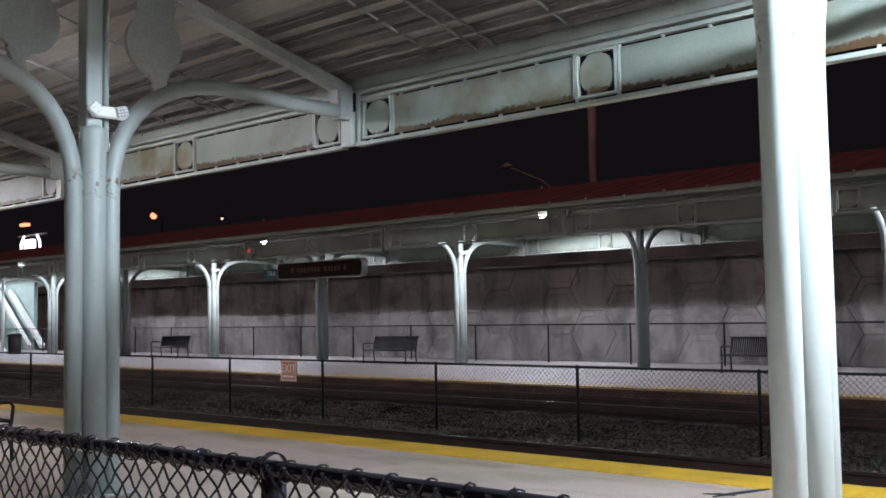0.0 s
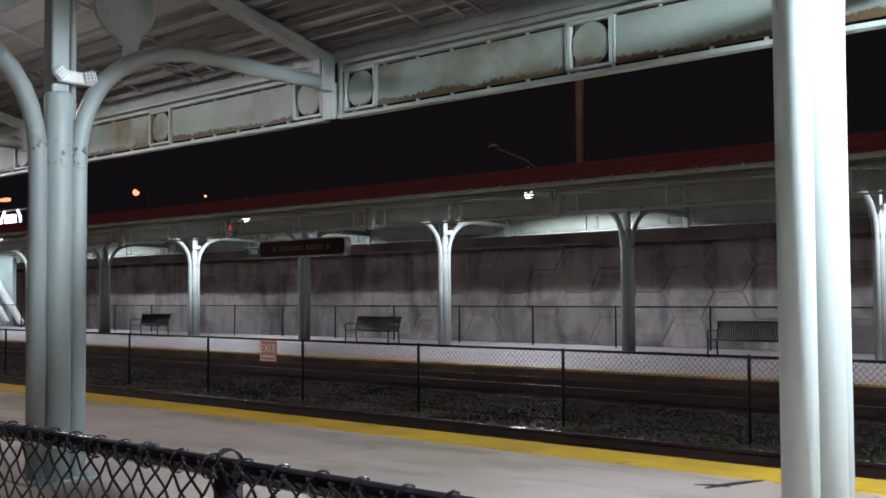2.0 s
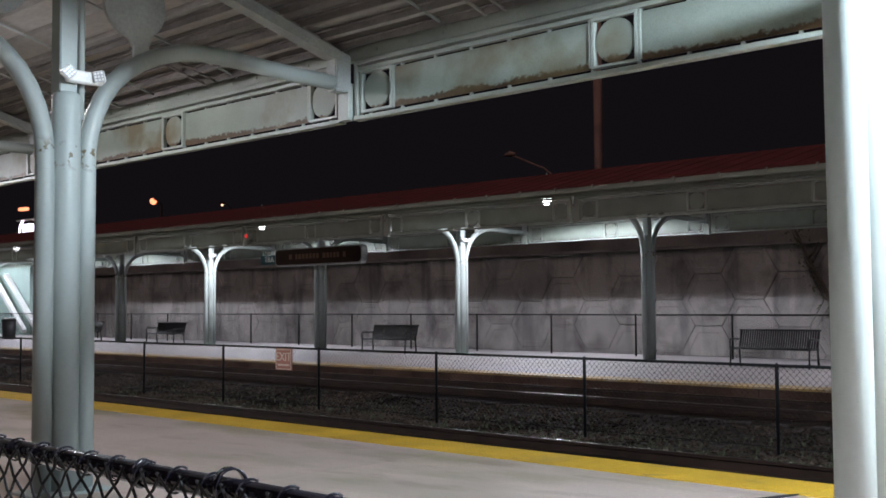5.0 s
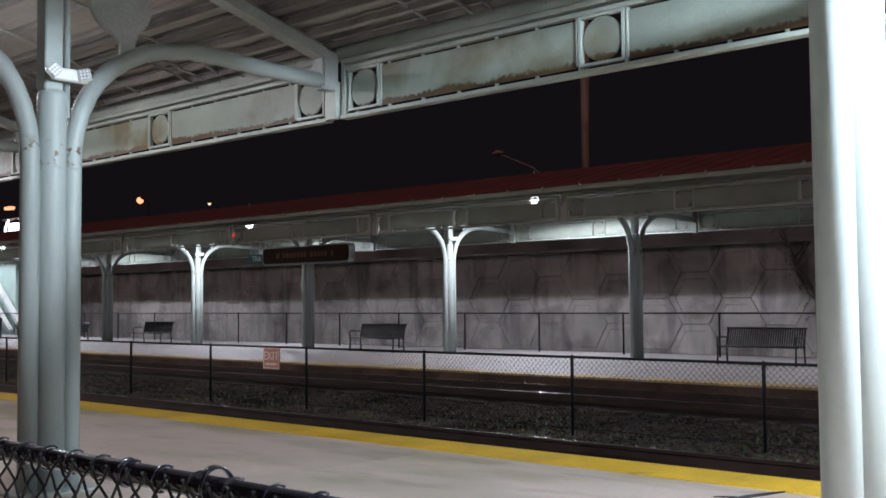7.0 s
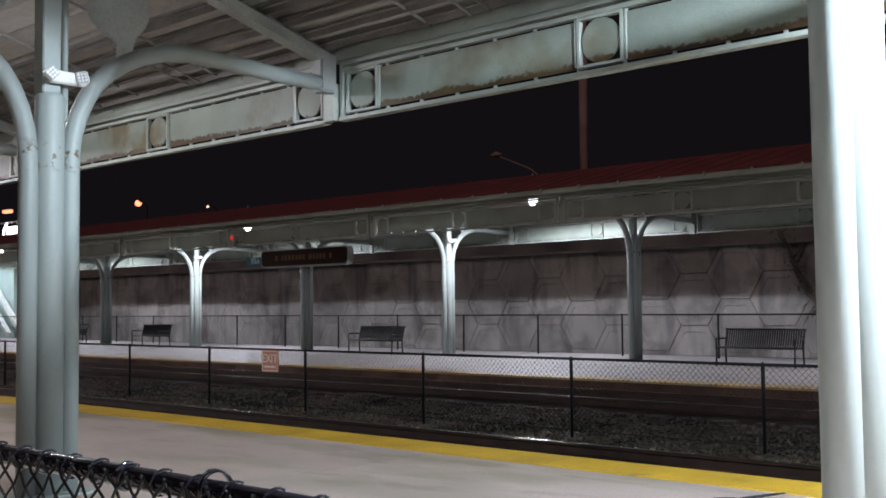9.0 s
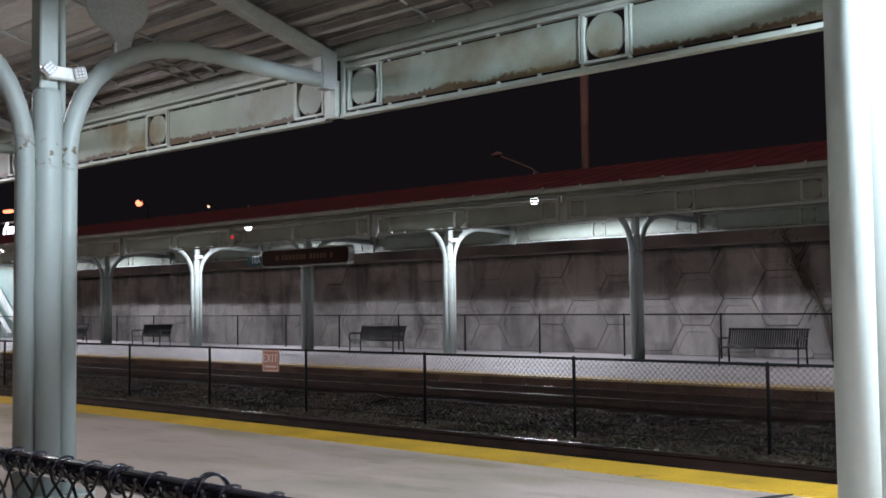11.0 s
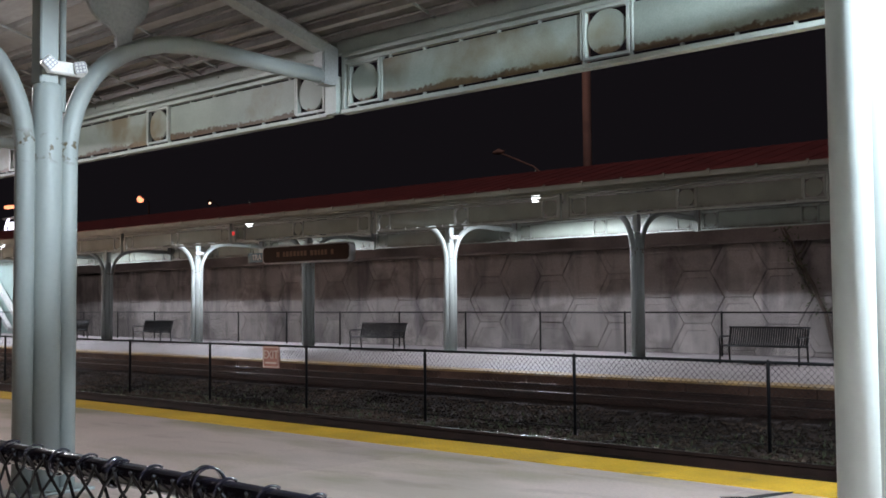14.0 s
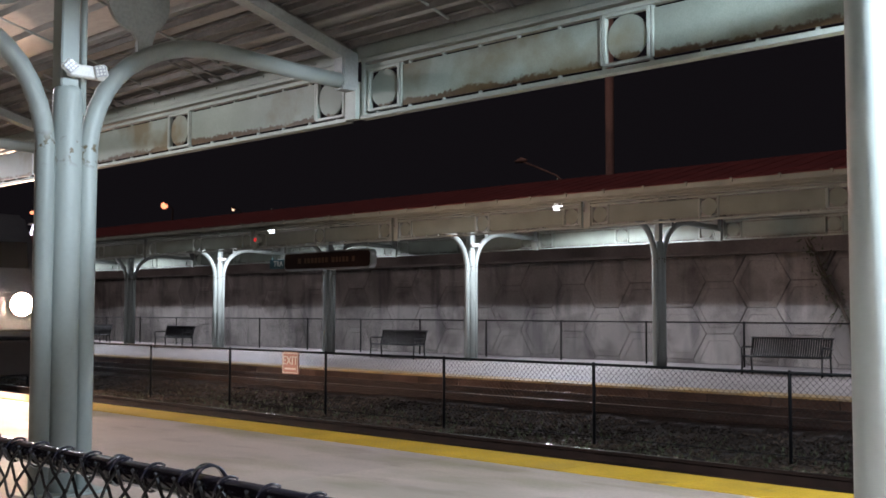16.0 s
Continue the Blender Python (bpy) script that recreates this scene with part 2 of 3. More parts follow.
M["white_glow"] = glow("white_flood_and_bracket_glow", (0.85, 0.80, 1.0), 3.0)
M["warm_glow"] = glow("pale_far_lamp", (1.0, 0.62, 0.42), 1.5)
M["red_glow"] = glow("red_signal_lens", (1.0, 0.05, 0.05), 0.4)
M["head_glow"] = glow("train_headlight_lens", (1.0, 0.64, 0.46), 560)


# ---- mesh helpers ----
def box(bm, x0, x1, y0, y1, z0, z1, bevel=0.0):
    r = bmesh.ops.create_cube(bm, size=1.0, matrix=Matrix.Translation(((x0 + x1) / 2, (y0 + y1) / 2, (z0 + z1) / 2)) @ Matrix.Diagonal((x1 - x0, y1 - y0, z1 - z0, 1)))
    if bevel:
        es = {e for v in r["verts"] for e in v.link_edges}
        bmesh.ops.bevel(bm, geom=list(es), offset=bevel, segments=1, affect="EDGES")
    return bm


def tube(bm, pts, r, n=10, caps=True, radii=None):
    """A round bar swept through points."""
    pts = [Vector(p) for p in pts]
    rings, side = [], None
    for i, p in enumerate(pts):
        d = (pts[min(i + 1, len(pts) - 1)] - pts[max(i - 1, 0)]).normalized()
        if side is None:
            side = d.orthogonal().normalized()
        side = (side - d * side.dot(d)).normalized()
        up = d.cross(side)
        rad = radii[i] if radii else r
        rings.append([bm.verts.new(p + (side * math.cos(a) + up * math.sin(a)) * rad) for a in (2 * math.pi * k / n for k in range(n))])
    for a, b in zip(rings, rings[1:]):
        for k in range(n):
            f = bm.faces.new((a[k], a[(k + 1) % n], b[(k + 1) % n], b[k]))
            f.smooth = n > 5
    if caps:
        bm.faces.new(rings[0][::-1])
        bm.faces.new(rings[-1])
    return bm


def ring(bm, centre, axis, big, small, n=20, k=8, start=0.0, stop=2 * math.pi):
    axis = Vector(axis).normalized()
    u = axis.orthogonal().normalized()
    if abs(axis.z) < 0.5:
        u = Vector((0, 0, 1))
    v = axis.cross(u)
    pts = [Vector(centre) + (u * math.cos(a) + v * math.sin(a)) * big for a in (start + (stop - start) * i / n for i in range(n + 1))]
    return tube(bm, pts, small, k, caps=stop - start < 6.2)


def plate(bm, outline, axis, at, thick):
    """A flat outline in the two other axes, given thickness along axis."""
    def place(p, s):
        a, b = p
        return {"x": (s, a, b), "y": (a, s, b), "z": (a, b, s)}[axis]
    lo = [bm.verts.new(place(p, at)) for p in outline]
    hi = [bm.verts.new(place(p, at + thick)) for p in outline]
    n = len(outline)
    bm.faces.new(lo[::-1])
    bm.faces.new(hi)
    for k in range(n):
        bm.faces.new((lo[k], lo[(k + 1) % n], hi[(k + 1) % n], hi[k]))
    bmesh.ops.recalc_face_normals(bm, faces=bm.faces)
    return bm


def disc_outline(cx, cy, r, n=32):
    return [(cx + r * math.cos(2 * math.pi * k / n), cy + r * math.sin(2 * math.pi * k / n)) for k in range(n)]


def rounded(x0, x1, z0, z1, r, n=6):
    out = []
    for cx, cz, a0 in ((x1 - r, z1 - r, 0), (x0 + r, z1 - r, 90), (x0 + r, z0 + r, 180), (x1 - r, z0 + r, 270)):
        for k in range(n + 1):
            a = radians(a0 + 90 * k / n)
            out.append((cx + r * math.cos(a), cz + r * math.sin(a)))
    return out


def mesh_of(bm, material):
    me = bpy.data.meshes.new("mesh")
    bmesh.ops.recalc_face_normals(bm, faces=bm.faces)
    bm.to_mesh(me)
    bm.free()
    me.materials.append(material)
    return me


def part(name, bm, material, parent=None, label=""):
    ob = new(name, mesh_of(bm, material))
    ob.parent = parent
    return tagged(ob, label)


def B(*a, **k):
    return box(bmesh.new(), *a, **k)


def T(*a, **k):
    return tube(bmesh.new(), *a, **k)


def P(*a):
    return plate(bmesh.new(), *a)


def thing(name, label, category, group="", kind="", at=None):
    ob = new(name)
    ob.empty_display_size = 0.1
    if at:
        ob.matrix_basis = at
    return tagged(ob, label, category, group, kind)


def lettering(name, text, size, material, parent, m):
    cu = bpy.data.curves.new(name, "FONT")
    cu.body, cu.size, cu.extrude, cu.align_x, cu.align_y = text, size, 0.004, "CENTER", "CENTER"
    tmp = bpy.data.objects.new(name, cu)
    scene.collection.objects.link(tmp)
    bpy.context.view_layer.update()
    me = bpy.data.meshes.new_from_object(tmp.evaluated_get(bpy.context.evaluated_depsgraph_get()))
    bpy.data.objects.remove(tmp)
    me.materials.clear()
    me.materials.append(material)
    ob = new(name, me)
    ob.parent = parent
    ob.matrix_basis = m
    return ob


# ---- ground, platforms, tracks ----
def ground_height(x, y):
    if abs(y) > 400 or abs(x) > 400:
        return -0.45
    if FAR_EDGE + 0.3 < y:
        return -0.30
    if y < NEAR_EDGE - 0.2:
        return -0.30
    bed = 0.11 * math.exp(-((y - 10.15) / 1.7) ** 4) + 0.23 * math.exp(-((y - 15.95) / 1.7) ** 4)
    return -0.50 + bed + 0.045 * (noise.noise((x * 1.3, y * 1.3, 0.3)) + 0.5 * noise.noise((x * 5, y * 5, 1.7)))


def make_ground():
    xs = [-3000, -900, -400, -300] + [-280 + 10 * k for k in range(22)] + [-60 + 0.25 * k for k in range(261)] + [6, 12, 20, 60, 400, 3000]
    ys = [-3000, -400, -60, -10, 0, 8.3] + [8.6 + 0.22 * k for k in range(41)] + [17.8, 20, 26, 30, 34, 60, 400, 3000]
    xs, ys = sorted(set(xs)), sorted(set(ys))
    vs = [(x, y, ground_height(x, y)) for y in ys for x in xs]
    w = len(xs)
    fs = [(j * w + i, j * w + i + 1, (j + 1) * w + i + 1, (j + 1) * w + i) for j in range(len(ys) - 1) for i in range(w - 1)]
    me = bpy.data.meshes.new("ground")
    me.from_pydata(vs, [], fs)
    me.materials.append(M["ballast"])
    tagged(new("ground", me), "dark ballast and earth between and around the tracks", "ground", kind="structure")


def make_stones(name, label, material, count, seed, lift, y0=10.95, y1=14.7):
    rng = random.Random(seed)
    vs, fs = [], []
    for _ in range(count):
        x = -2.0 - 30 * rng.random() ** 1.3
        y = rng.uniform(y0, y1)
        z = ground_height(x, y) + lift
        r = rng.uniform(0.018, 0.048) * (1.5 if rng.random() < 0.05 else 1)
        a = rng.random() * 6.28
        b = len(vs)
        for k in range(4):
            q = a + k * 1.5708 + rng.uniform(-0.4, 0.4)
            vs.append((x + r * math.cos(q) * rng.uniform(0.7, 1.2), y + r * math.sin(q) * rng.uniform(0.7, 1.2), z + r * rng.uniform(0.0, 0.5)))
        vs.append((x + rng.uniform(-.3, .3) * r, y + rng.uniform(-.3, .3) * r, z + r * rng.uniform(0.45, 1.1)))
        vs.append((x, y, z - r * 0.5))
        for k in range(4):
            fs += [(b + k, b + (k + 1) % 4, b + 4), (b + (k + 1) % 4, b + k, b + 5)]
    me = bpy.data.meshes.new(name)
    me.from_pydata(vs, [], fs)
    me.materials.append(material)
    tagged(new(name, me), label, "ballast", kind="stuff")


def make_weeds():
    rng = random.Random(9)
    vs, fs = [], []
    for _ in range(950):
        cx, cy = -2.5 - 20 * rng.random() ** 1.3, rng.choice((rng.uniform(11.3, 14.5), rng.gauss(11.9, .3), rng.gauss(13.4, .4)))
        z = ground_height(cx, cy)
        for _ in range(9):
            a, h = rng.random() * 6.28, rng.uniform(0.03, 0.10)
            dx, dy = math.cos(a), math.sin(a)
            b = len(vs)
            vs += [(cx - dy * .008, cy + dx * .008, z), (cx + dy * .008, cy - dx * .008, z), (cx + dx * h * .5, cy + dy * h * .5, z + h)]
            fs.append((b, b + 1, b + 2))
    me = bpy.data.meshes.new("weeds")
    me.from_pydata(vs, [], fs)
    me.materials.append(M["leaf"])
    tagged(new("weeds", me), "sparse dark weeds growing in the ballast", "weeds", kind="stuff")


def rail_mesh(bm, y, top, x0, x1):
    prof = [(-.070, -.17), (.070, -.17), (.070, -.158), (.012, -.145), (.010, -.045), (.036, -.035), (.036, -.004), (-.036, -.004), (-.036, -.035), (-.010, -.045), (-.012, -.145), (-.070, -.158)]
    return plate(bm, [(y + a, top + b) for a, b in prof], "x", x0, x1 - x0)


def make_track(y, top, name_label):
    t = thing("railway_track", name_label, "railway track", "railway tracks", "structure")
    for s in (-0.7525, 0.7525):
        r = part("rail", rail_mesh(bmesh.new(), y + s, top, -320, 40), M["rail_side"], t)
        part("rail_head", B(-320, 40, y + s - 0.030, y + s + 0.030, top - 0.004, top), M["rail_top"], r, "shiny worn running surface")
    bm = B(-0.13, 0.13, y - 1.3, y + 1.3, top - 0.45, top - 0.178, bevel=0.02)
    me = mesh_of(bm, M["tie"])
    for k in range(75):
        s = new("sleeper", me)
        s.parent = t
        s.location = (-0.5 - 0.61 * k, 0, 0)


def make_platform(label, y0, y1, material, x0, x1, name, face_at, slab):
    t = thing(name, label, "platform", "", "structure")
    part("platform_body", B(x0, x1, y0 + 0.01, y1 - 0.01, -0.9, -0.02), M["edge_face"], t, "dark stained concrete side")
    # slabs with open joints
    ny = max(1, round((y1 - y0) / slab))
    dy = (y1 - y0) / ny
    nx = round((x1 - x0) / slab)
    dx = (x1 - x0) / nx
    me = mesh_of(B(-dx / 2 + .002, dx / 2 - .002, -dy / 2 + .002, dy / 2 - .002, -0.06, 0, bevel=0.0015), material)
    for j in range(ny):
        for i in range(nx):
            s = new("slab", me)
            s.parent = t
            s.location = (x0 + dx * (i + .5), y0 + dy * (j + .5), 0)
    return t


def make_tactile(y0, x0, x1, label, domes, material):
    t = thing("tactile_strip", label, "warning strip", "", "structure")
    me = mesh_of(B(-.302, .302, -.302, .302, -0.03, 0.010, bevel=0.003), material)
    n = int((x1 - x0) / 0.61)
    for k in range(n):
        s = new("tile", me)
        s.parent = t
        s.location = (x0 + .61 * (k + .5), y0 + .305, 0)
    if domes:
        vs, fs = [], []
        for i in range(int((domes[1] - domes[0]) / 0.061)):
            for j in range(10):
                cx, cy = domes[0] + .061 * (i + .5), y0 + .061 * (j + .5)
                b = len(vs)
                for rad, z in ((.0125, .0095), (.007, .0125)):
                    vs += [(cx + rad * math.cos(a), cy + rad * math.sin(a), z) for a in (k * math.pi / 3 for k in range(6))]
                fs += [(b + k, b + (k + 1) % 6, b + 6 + (k + 1) % 6, b + 6 + k) for k in range(6)] + [tuple(b + 6 + k for k in range(6))]
        me = bpy.data.meshes.new("domes")
        me.from_pydata(vs, [], fs)
        me.materials.append(M["yellow"])
        d = new("domes", me)
        d.parent = t
        tagged(d, kind="stuff")


# ---- canopies ----
ARM = [(0.178, 0.0), (0.178, 2.55), (0.182, 2.75), (0.203, 2.90), (0.248, 3.06), (0.315, 3.21), (0.405, 3.345), (0.525, 3.465), (0.67, 3.565), (0.84, 3.650), (1.05, 3.715), (1.30, 3.75), (1.60, 3.750), (2.3, 3.720), (2.93, 3.712)]


def make_column():
    c = thing("canopy_column", "pale green steel canopy column of three pipes with curved arms", "column", "canopy columns")
    part("centre_pipe", tube(bmesh.new(), [(0, 0, 0), (0, 0, 3.16), (0, 0, 3.20), (0, 0, 3.225), (0, 0, 3.235)], .118, 28, radii=[.118, .116, .104, .070, .02]), M["paint"], c)
    for s in (-1, 1):
        part("arm", T([(0, s * u, z) for u, z in ARM], .076, 20), M["paint"], c, "curved arm pipe")
        # rafter: sloping beam from the ridge to the eave
        bm = bmesh.new()
        prof = [(s * 0.05, 4.70), (s * 3.02, 3.885), (s * 3.02, 3.995), (s * 0.05, 4.81)]
        plate(bm, prof, "x", -.075, .15)
        part("rafter", bm, M["rafter"], c, "sloping rafter beam")
        bm = bmesh.new()
        out = disc_outline(s * 0.61, 4.05, .292, 36)
        plate(bm, out, "x", -.02, .04)
        part("gusset_disc", bm, M["rafter"], c, "round plate between arm and rafter")
        part("gusset_stem", P([(s * .70 - .10, 3.58), (s * .70 + .10, 3.58), (s * .68 + .06, 3.70), (s * .66 + .12, 3.82), (s * .66 - .14, 3.80), (s * .67 - .07, 3.70)], "x", -.018, .036), M["rafter"], c)
        part("gusset_web", P([(s * .42, 4.66), (s * .86, 4.53), (s * .80, 4.18), (s * .44, 4.18)], "x", -.015, .03), M["rafter"], c)
        bm = P([(s * 2.82, 3.625), (s * 3.03, 3.625), (s * 3.03, 3.98), (s * 2.82, 3.985)], "x", -.081, .162)
        bmesh.ops.bevel(bm, geom=list(bm.edges), offset=.018, segments=2, affect="EDGES")
        part("end_block", bm, M["rafter"], c, "steel block at the arm's end")
        part("drop_bar", B(-.07, .07, min(s * 2.99, s * 3.07), max(s * 2.99, s * 3.07), 3.345, 3.72), M["trim"], c)
    part("upper_post", B(-.08, .08, -.10, .055, 3.20, 4.80, bevel=.012), M["paint"], c, "upper box post to the ridge")
    part("conduit", T([(.02, .115, 3.0), (.02, .115, 4.8)], .028, 10), M["paint"], c)
    part("base_plate", B(-.20, .20, -.33, .33, 0, .025, bevel=.006), M["paint"], c)
    return c


def make_frieze(sheet, span):
    """One bay of the eave: header, two channels, panels and round plates; inside is -y."""
    f = thing("eave_frieze", "pale green steel eave frieze with round plates and rust-stained panels" if sheet == M["frieze"] else "dull grey-green steel eave frieze with round plates and plain panels", "frieze", "eave friezes")
    h = span / 2 - .105
    part("header_beam", B(-span / 2, span / 2, -.03, .05, 3.955, 4.085, bevel=.006), M["trim"], f, "bolted header beam")
    part("header_lip", B(-span / 2 + .1, span / 2 - .1, -.055, .04, 3.90, 3.945, bevel=.005), M["trim"], f)
    part("top_channel", B(-h, h, -.04, .03, 3.835, 3.875, bevel=.004), M["trim"], f)
    part("bottom_channel", B(-h, h, -.07, .03, 3.335, 3.375, bevel=.004), M["trim"], f, "bright lower channel")
    for s in (-1, 1):
        part("end_bar", B(min(s * h, s * (h - .045)), max(s * h, s * (h - .045)), -.05, .035, 3.378, 3.93), M["trim"], f)
    sq = .205
    for x in (-h + .30, 0, h - .30):
        fr = bmesh.new()
        for a, b, c, d in ((x - sq - .02, x - sq + .008, 3.408, 3.832), (x + sq - .008, x + sq + .02, 3.408, 3.832)):
            box(fr, a, b, -.035, .015, c, d)
        box(fr, x - sq + .008, x + sq - .008, -.035, .015, 3.408, 3.432)
        box(fr, x - sq + .008, x + sq - .008, -.035, .015, 3.806, 3.832)
        p = part("disc_frame", fr, M["trim"], f, "square frame round a disc")
        part("disc", P(disc_outline(x, 3.619, .186, 40), "y", -.02, .02), sheet, p, "round perforated plate")
    for x0, x1 in ((-h + .30 + sq + .05, -sq - .05), (sq + .05, h - .30 - sq - .05)):
        part("panel", B(x0, x1, -.015, .0, 3.412, 3.808), sheet, f, "perforated panel")
        part("panel_stop", B(x0 - .018, x0 - .003, -.03, .012, 3.425, 3.83), M["trim"], f)
        part("panel_stop", B(x1 + .003, x1 + .018, -.03, .012, 3.425, 3.83), M["trim"], f)
    # unseen sheet, added so lamp light cannot leak past the discs onto the wall
    if sheet == M["back_frieze"]:
        part("backing", B(-h, h, .036, .042, 3.38, 3.95), M["purlin"], f, "dark sheet added to stop light leaking past the discs")
    tabs = bmesh.new()
    n = 14
    for k in range(n):
        x = -h + .2 + (2 * h - .4) * k / (n - 1)
        box(tabs, x - .012, x + .012, -.02, .01, 3.376, 3.411)
        box(tabs, x - .012, x + .012, -.02, .01, 3.809, 3.834)
        box(tabs, x + .1, x + .125, -.042, -.03, 4.01, 4.035)
    tagged(part("fixing", tabs, M["trim"], f), kind="stuff")
    return f


def make_roof(name_label, x0, x1, y, dz):
    t = thing("canopy_roof", name_label, "canopy roof", "canopy roofs", "", pose(0, y, dz))
    for s in (-1, 1):
        # ribbed deck: ribs run along the platform
        prof, u = [], 3.16
        while u > 0.05:
            z = 4.10 + (3.05 - u) * .27
            prof += [(u, z), (u - .05, z + .01), (u - .065, z + .075), (u - .125, z + .09), (u - .14, z + .03)]
            u -= .19 if u > 1.9 else .40
        prof.append((0.0, 4.10 + 3.05 * .27))
        bm = bmesh.new()
        cols = [[bm.verts.new((x, s * a, b)) for a, b in prof] for x in (x0, x1)]
        for k in range(len(prof) - 1):
            bm.faces.new((cols[0][k], cols[0][k + 1], cols[1][k + 1], cols[1][k]))
        part("deck", bm, M["deck"], t, "ribbed steel roof deck seen from below")
        bm = bmesh.new()
        plate(bm, [(s * 3.26, 4.21), (s * 3.26, 4.23), (0, 5.07), (0, 5.05)], "x", x0, x1 - x0)
        sheet = part("roof_sheet", bm, M["red_roof"], t, "red metal roofing")
        seams = bmesh.new()
        k = x0 + .3
        while k < x1:
            plate(seams, [(s * 3.26, 4.231), (s * 3.26, 4.240), (0, 5.080), (0, 5.071)], "x", k, .02)
            k += .55
        part("seams", seams, M["red_roof"], sheet)
        part("eave_trim", B(x0, x1, min(s * 3.20, s * 3.25), max(s * 3.20, s * 3.25), 4.09, 4.205), M["trim"], t, "pale eave trim")
        clips = bmesh.new()
        k = x0 + .8
        while k < x1:
            box(clips, k, k + .05, min(s * 3.253, s * 3.28), max(s * 3.253, s * 3.28), 4.15, 4.24)
            k += 1.07
        part("eave_clips", clips, M["trim"], t)
        rods = bmesh.new()
        k = x0 + SPAN / 4
        while k < x1:
            tube(rods, [(k, s * 3.0, 4.06), (k, s * 0.2, 4.06 + 2.8 * .27)], .014, 6)
            k += SPAN / 4
        part("bracing", rods, M["rafter"], t, "thin sag rods")
    for s in (-1, 1):
        for u in (2.92, 2.66, 2.40, 2.14, 1.86):
            z = 4.085 + (3.05 - u) * .27
            bm = B(x0, x1, min(s * u, s * (u - .05)), max(s * u, s * (u - .05)), z - .014, z)
            box(bm, x0, x1, min(s * u, s * (u - .006)), max(s * u, s * (u - .006)), z - .075, z - .016)
            part("purlin", bm, M["purlin"], t, "dark angle-iron purlin")
        k = x0 + SPAN / 3
        while k < x1:
            for d in (0, .22):
                part("strut", T([(k + d, s * 2.95, 4.05), (k + d, s * 1.95, 4.05 + 1.0 * .27)], .016, 6), M["purlin"], t)
            k += SPAN / 3
    part("ridge_beam", B(x0, x1, -.07, .07, 4.74, 4.91), M["rafter"], t)
    return t


def make_lamp():
    t = thing("canopy_light", "round white canopy lamp, lit", "lamp", "canopy lamps")
    part("housing", tube(bmesh.new(), [(0, 0, .26), (0, 0, .20), (0, 0, .05), (0, 0, .02)], .2, 24, radii=[.06, .15, .20, .20]), M["white_plastic"], t)
    part("stem", T([(0, 0, .2), (0, 0, .52)], .02, 8), M["trim"], t)
    lens = part("lens", tube(bmesh.new(), [(0, 0, .03), (0, 0, -.10), (0, 0, -.28), (0, 0, -.36), (0, 0, -.39)], .13, 24, radii=[.13, .13, .12, .08, .03]), M["lens_glow"], t, "glowing drop lens")
    lens.visible_shadow = False
    return t


def lamp_light(x, y, z, watts, color, spread, size=0.06, edge=0.06):
    d = bpy.data.lights.new("lamp_light", "SPOT")
    d.energy, d.color, d.shadow_soft_size = watts, color, size
    d.spot_size, d.spot_blend = radians(spread), edge
    new("lamp_light", d).location = (x, y, z)


def make_emergency_light():
    t = thing("emergency_light", "white twin-head emergency light mounted on a canopy column", "emergency light", "emergency lights")
    part("case", B(.10, .17, -.14, .17, -.05, .05, bevel=.012), M["white_plastic"], t)
    for y, a in ((-.10, -25), (.20, 25)):
        hd = part("lamp_head", B(.17, .23, -.052, .052, -.052, .052, bevel=.015), M["white_plastic"], t)
        hd.matrix_basis = Matrix.Translation((0, y, .01)) @ pose(.0, 0, 0, 45 if y < 0 else 12, 0, -15 if y < 0 else -25)
        part("lens", B(.231, .236, -.042, .042, -.042, .042), M["clear"], hd, "grey clear lens")
        cells = bmesh.new()
        for u in range(3):
            for v in range(3):
                box(cells, .237, .240, -.035 + .026 * u, -.017 + .026 * u, -.035 + .026 * v, -.017 + .026 * v)
        part("reflector_cells", cells, M["white_plastic"], hd, "pale reflector cells")
    return t


# ---- fences ----
def link_mesh(bm, x0, x1, y, z0, z1, pitch, r, wavy):
    """Chain-link: slanting wires both ways; wavy wires weave past each other."""
    h = z1 - z0
    n = int((x1 - x0 + h) / pitch)
    for s in (1, -1):
        for k in range(n):
            a = x0 - h + pitch * k
            lo, hi = max(0, (x0 - a)), min(h, (x1 - a))
            if hi - lo < 0.03:
                continue
            def at(u, w=0.0):
                x = a + u
                return (x, y + w, (z0 + u) if s > 0 else (z1 - u))
            if wavy:
                m = max(2, int((hi - lo) / (pitch / 2)))
                pts = [at(lo + (hi - lo) * i / m, s * r * (1 if (i + k) % 2 else -1)) for i in range(m + 1)]
                tube(bm, pts, r, 5, caps=False)
            else:
                tube(bm, [at(lo, s * r), at(hi, s * r)], r, 3, caps=False)
    return bm


def make_fence(label, y, x0, x1, posts, z0, z1, rail_r, post_r, pitch, wire, wavy=False, bottom=None, mesh_x=None):
    coat = M["black"] if wavy else M["fence_black"]
    t = thing("chain_link_fence", label, "fence", "chain-link fences")
    part("top_rail", T([(x0, y, z1 - rail_r), (x1, y, z1 - rail_r)], rail_r, 14), coat, t)
    for x in posts:
        part("post", tube(bmesh.new(), [(x, y, z0 - .1), (x, y, z1 - rail_r * .6), (x, y, z1 + .015)], post_r, 12, radii=[post_r, post_r, post_r * .6]), coat, t)
    if bottom:
        part("bottom_wire", T([(x0, y, bottom), (x1, y, bottom)], .006, 6), coat, t)
    a, b = mesh_x or (x0, x1)
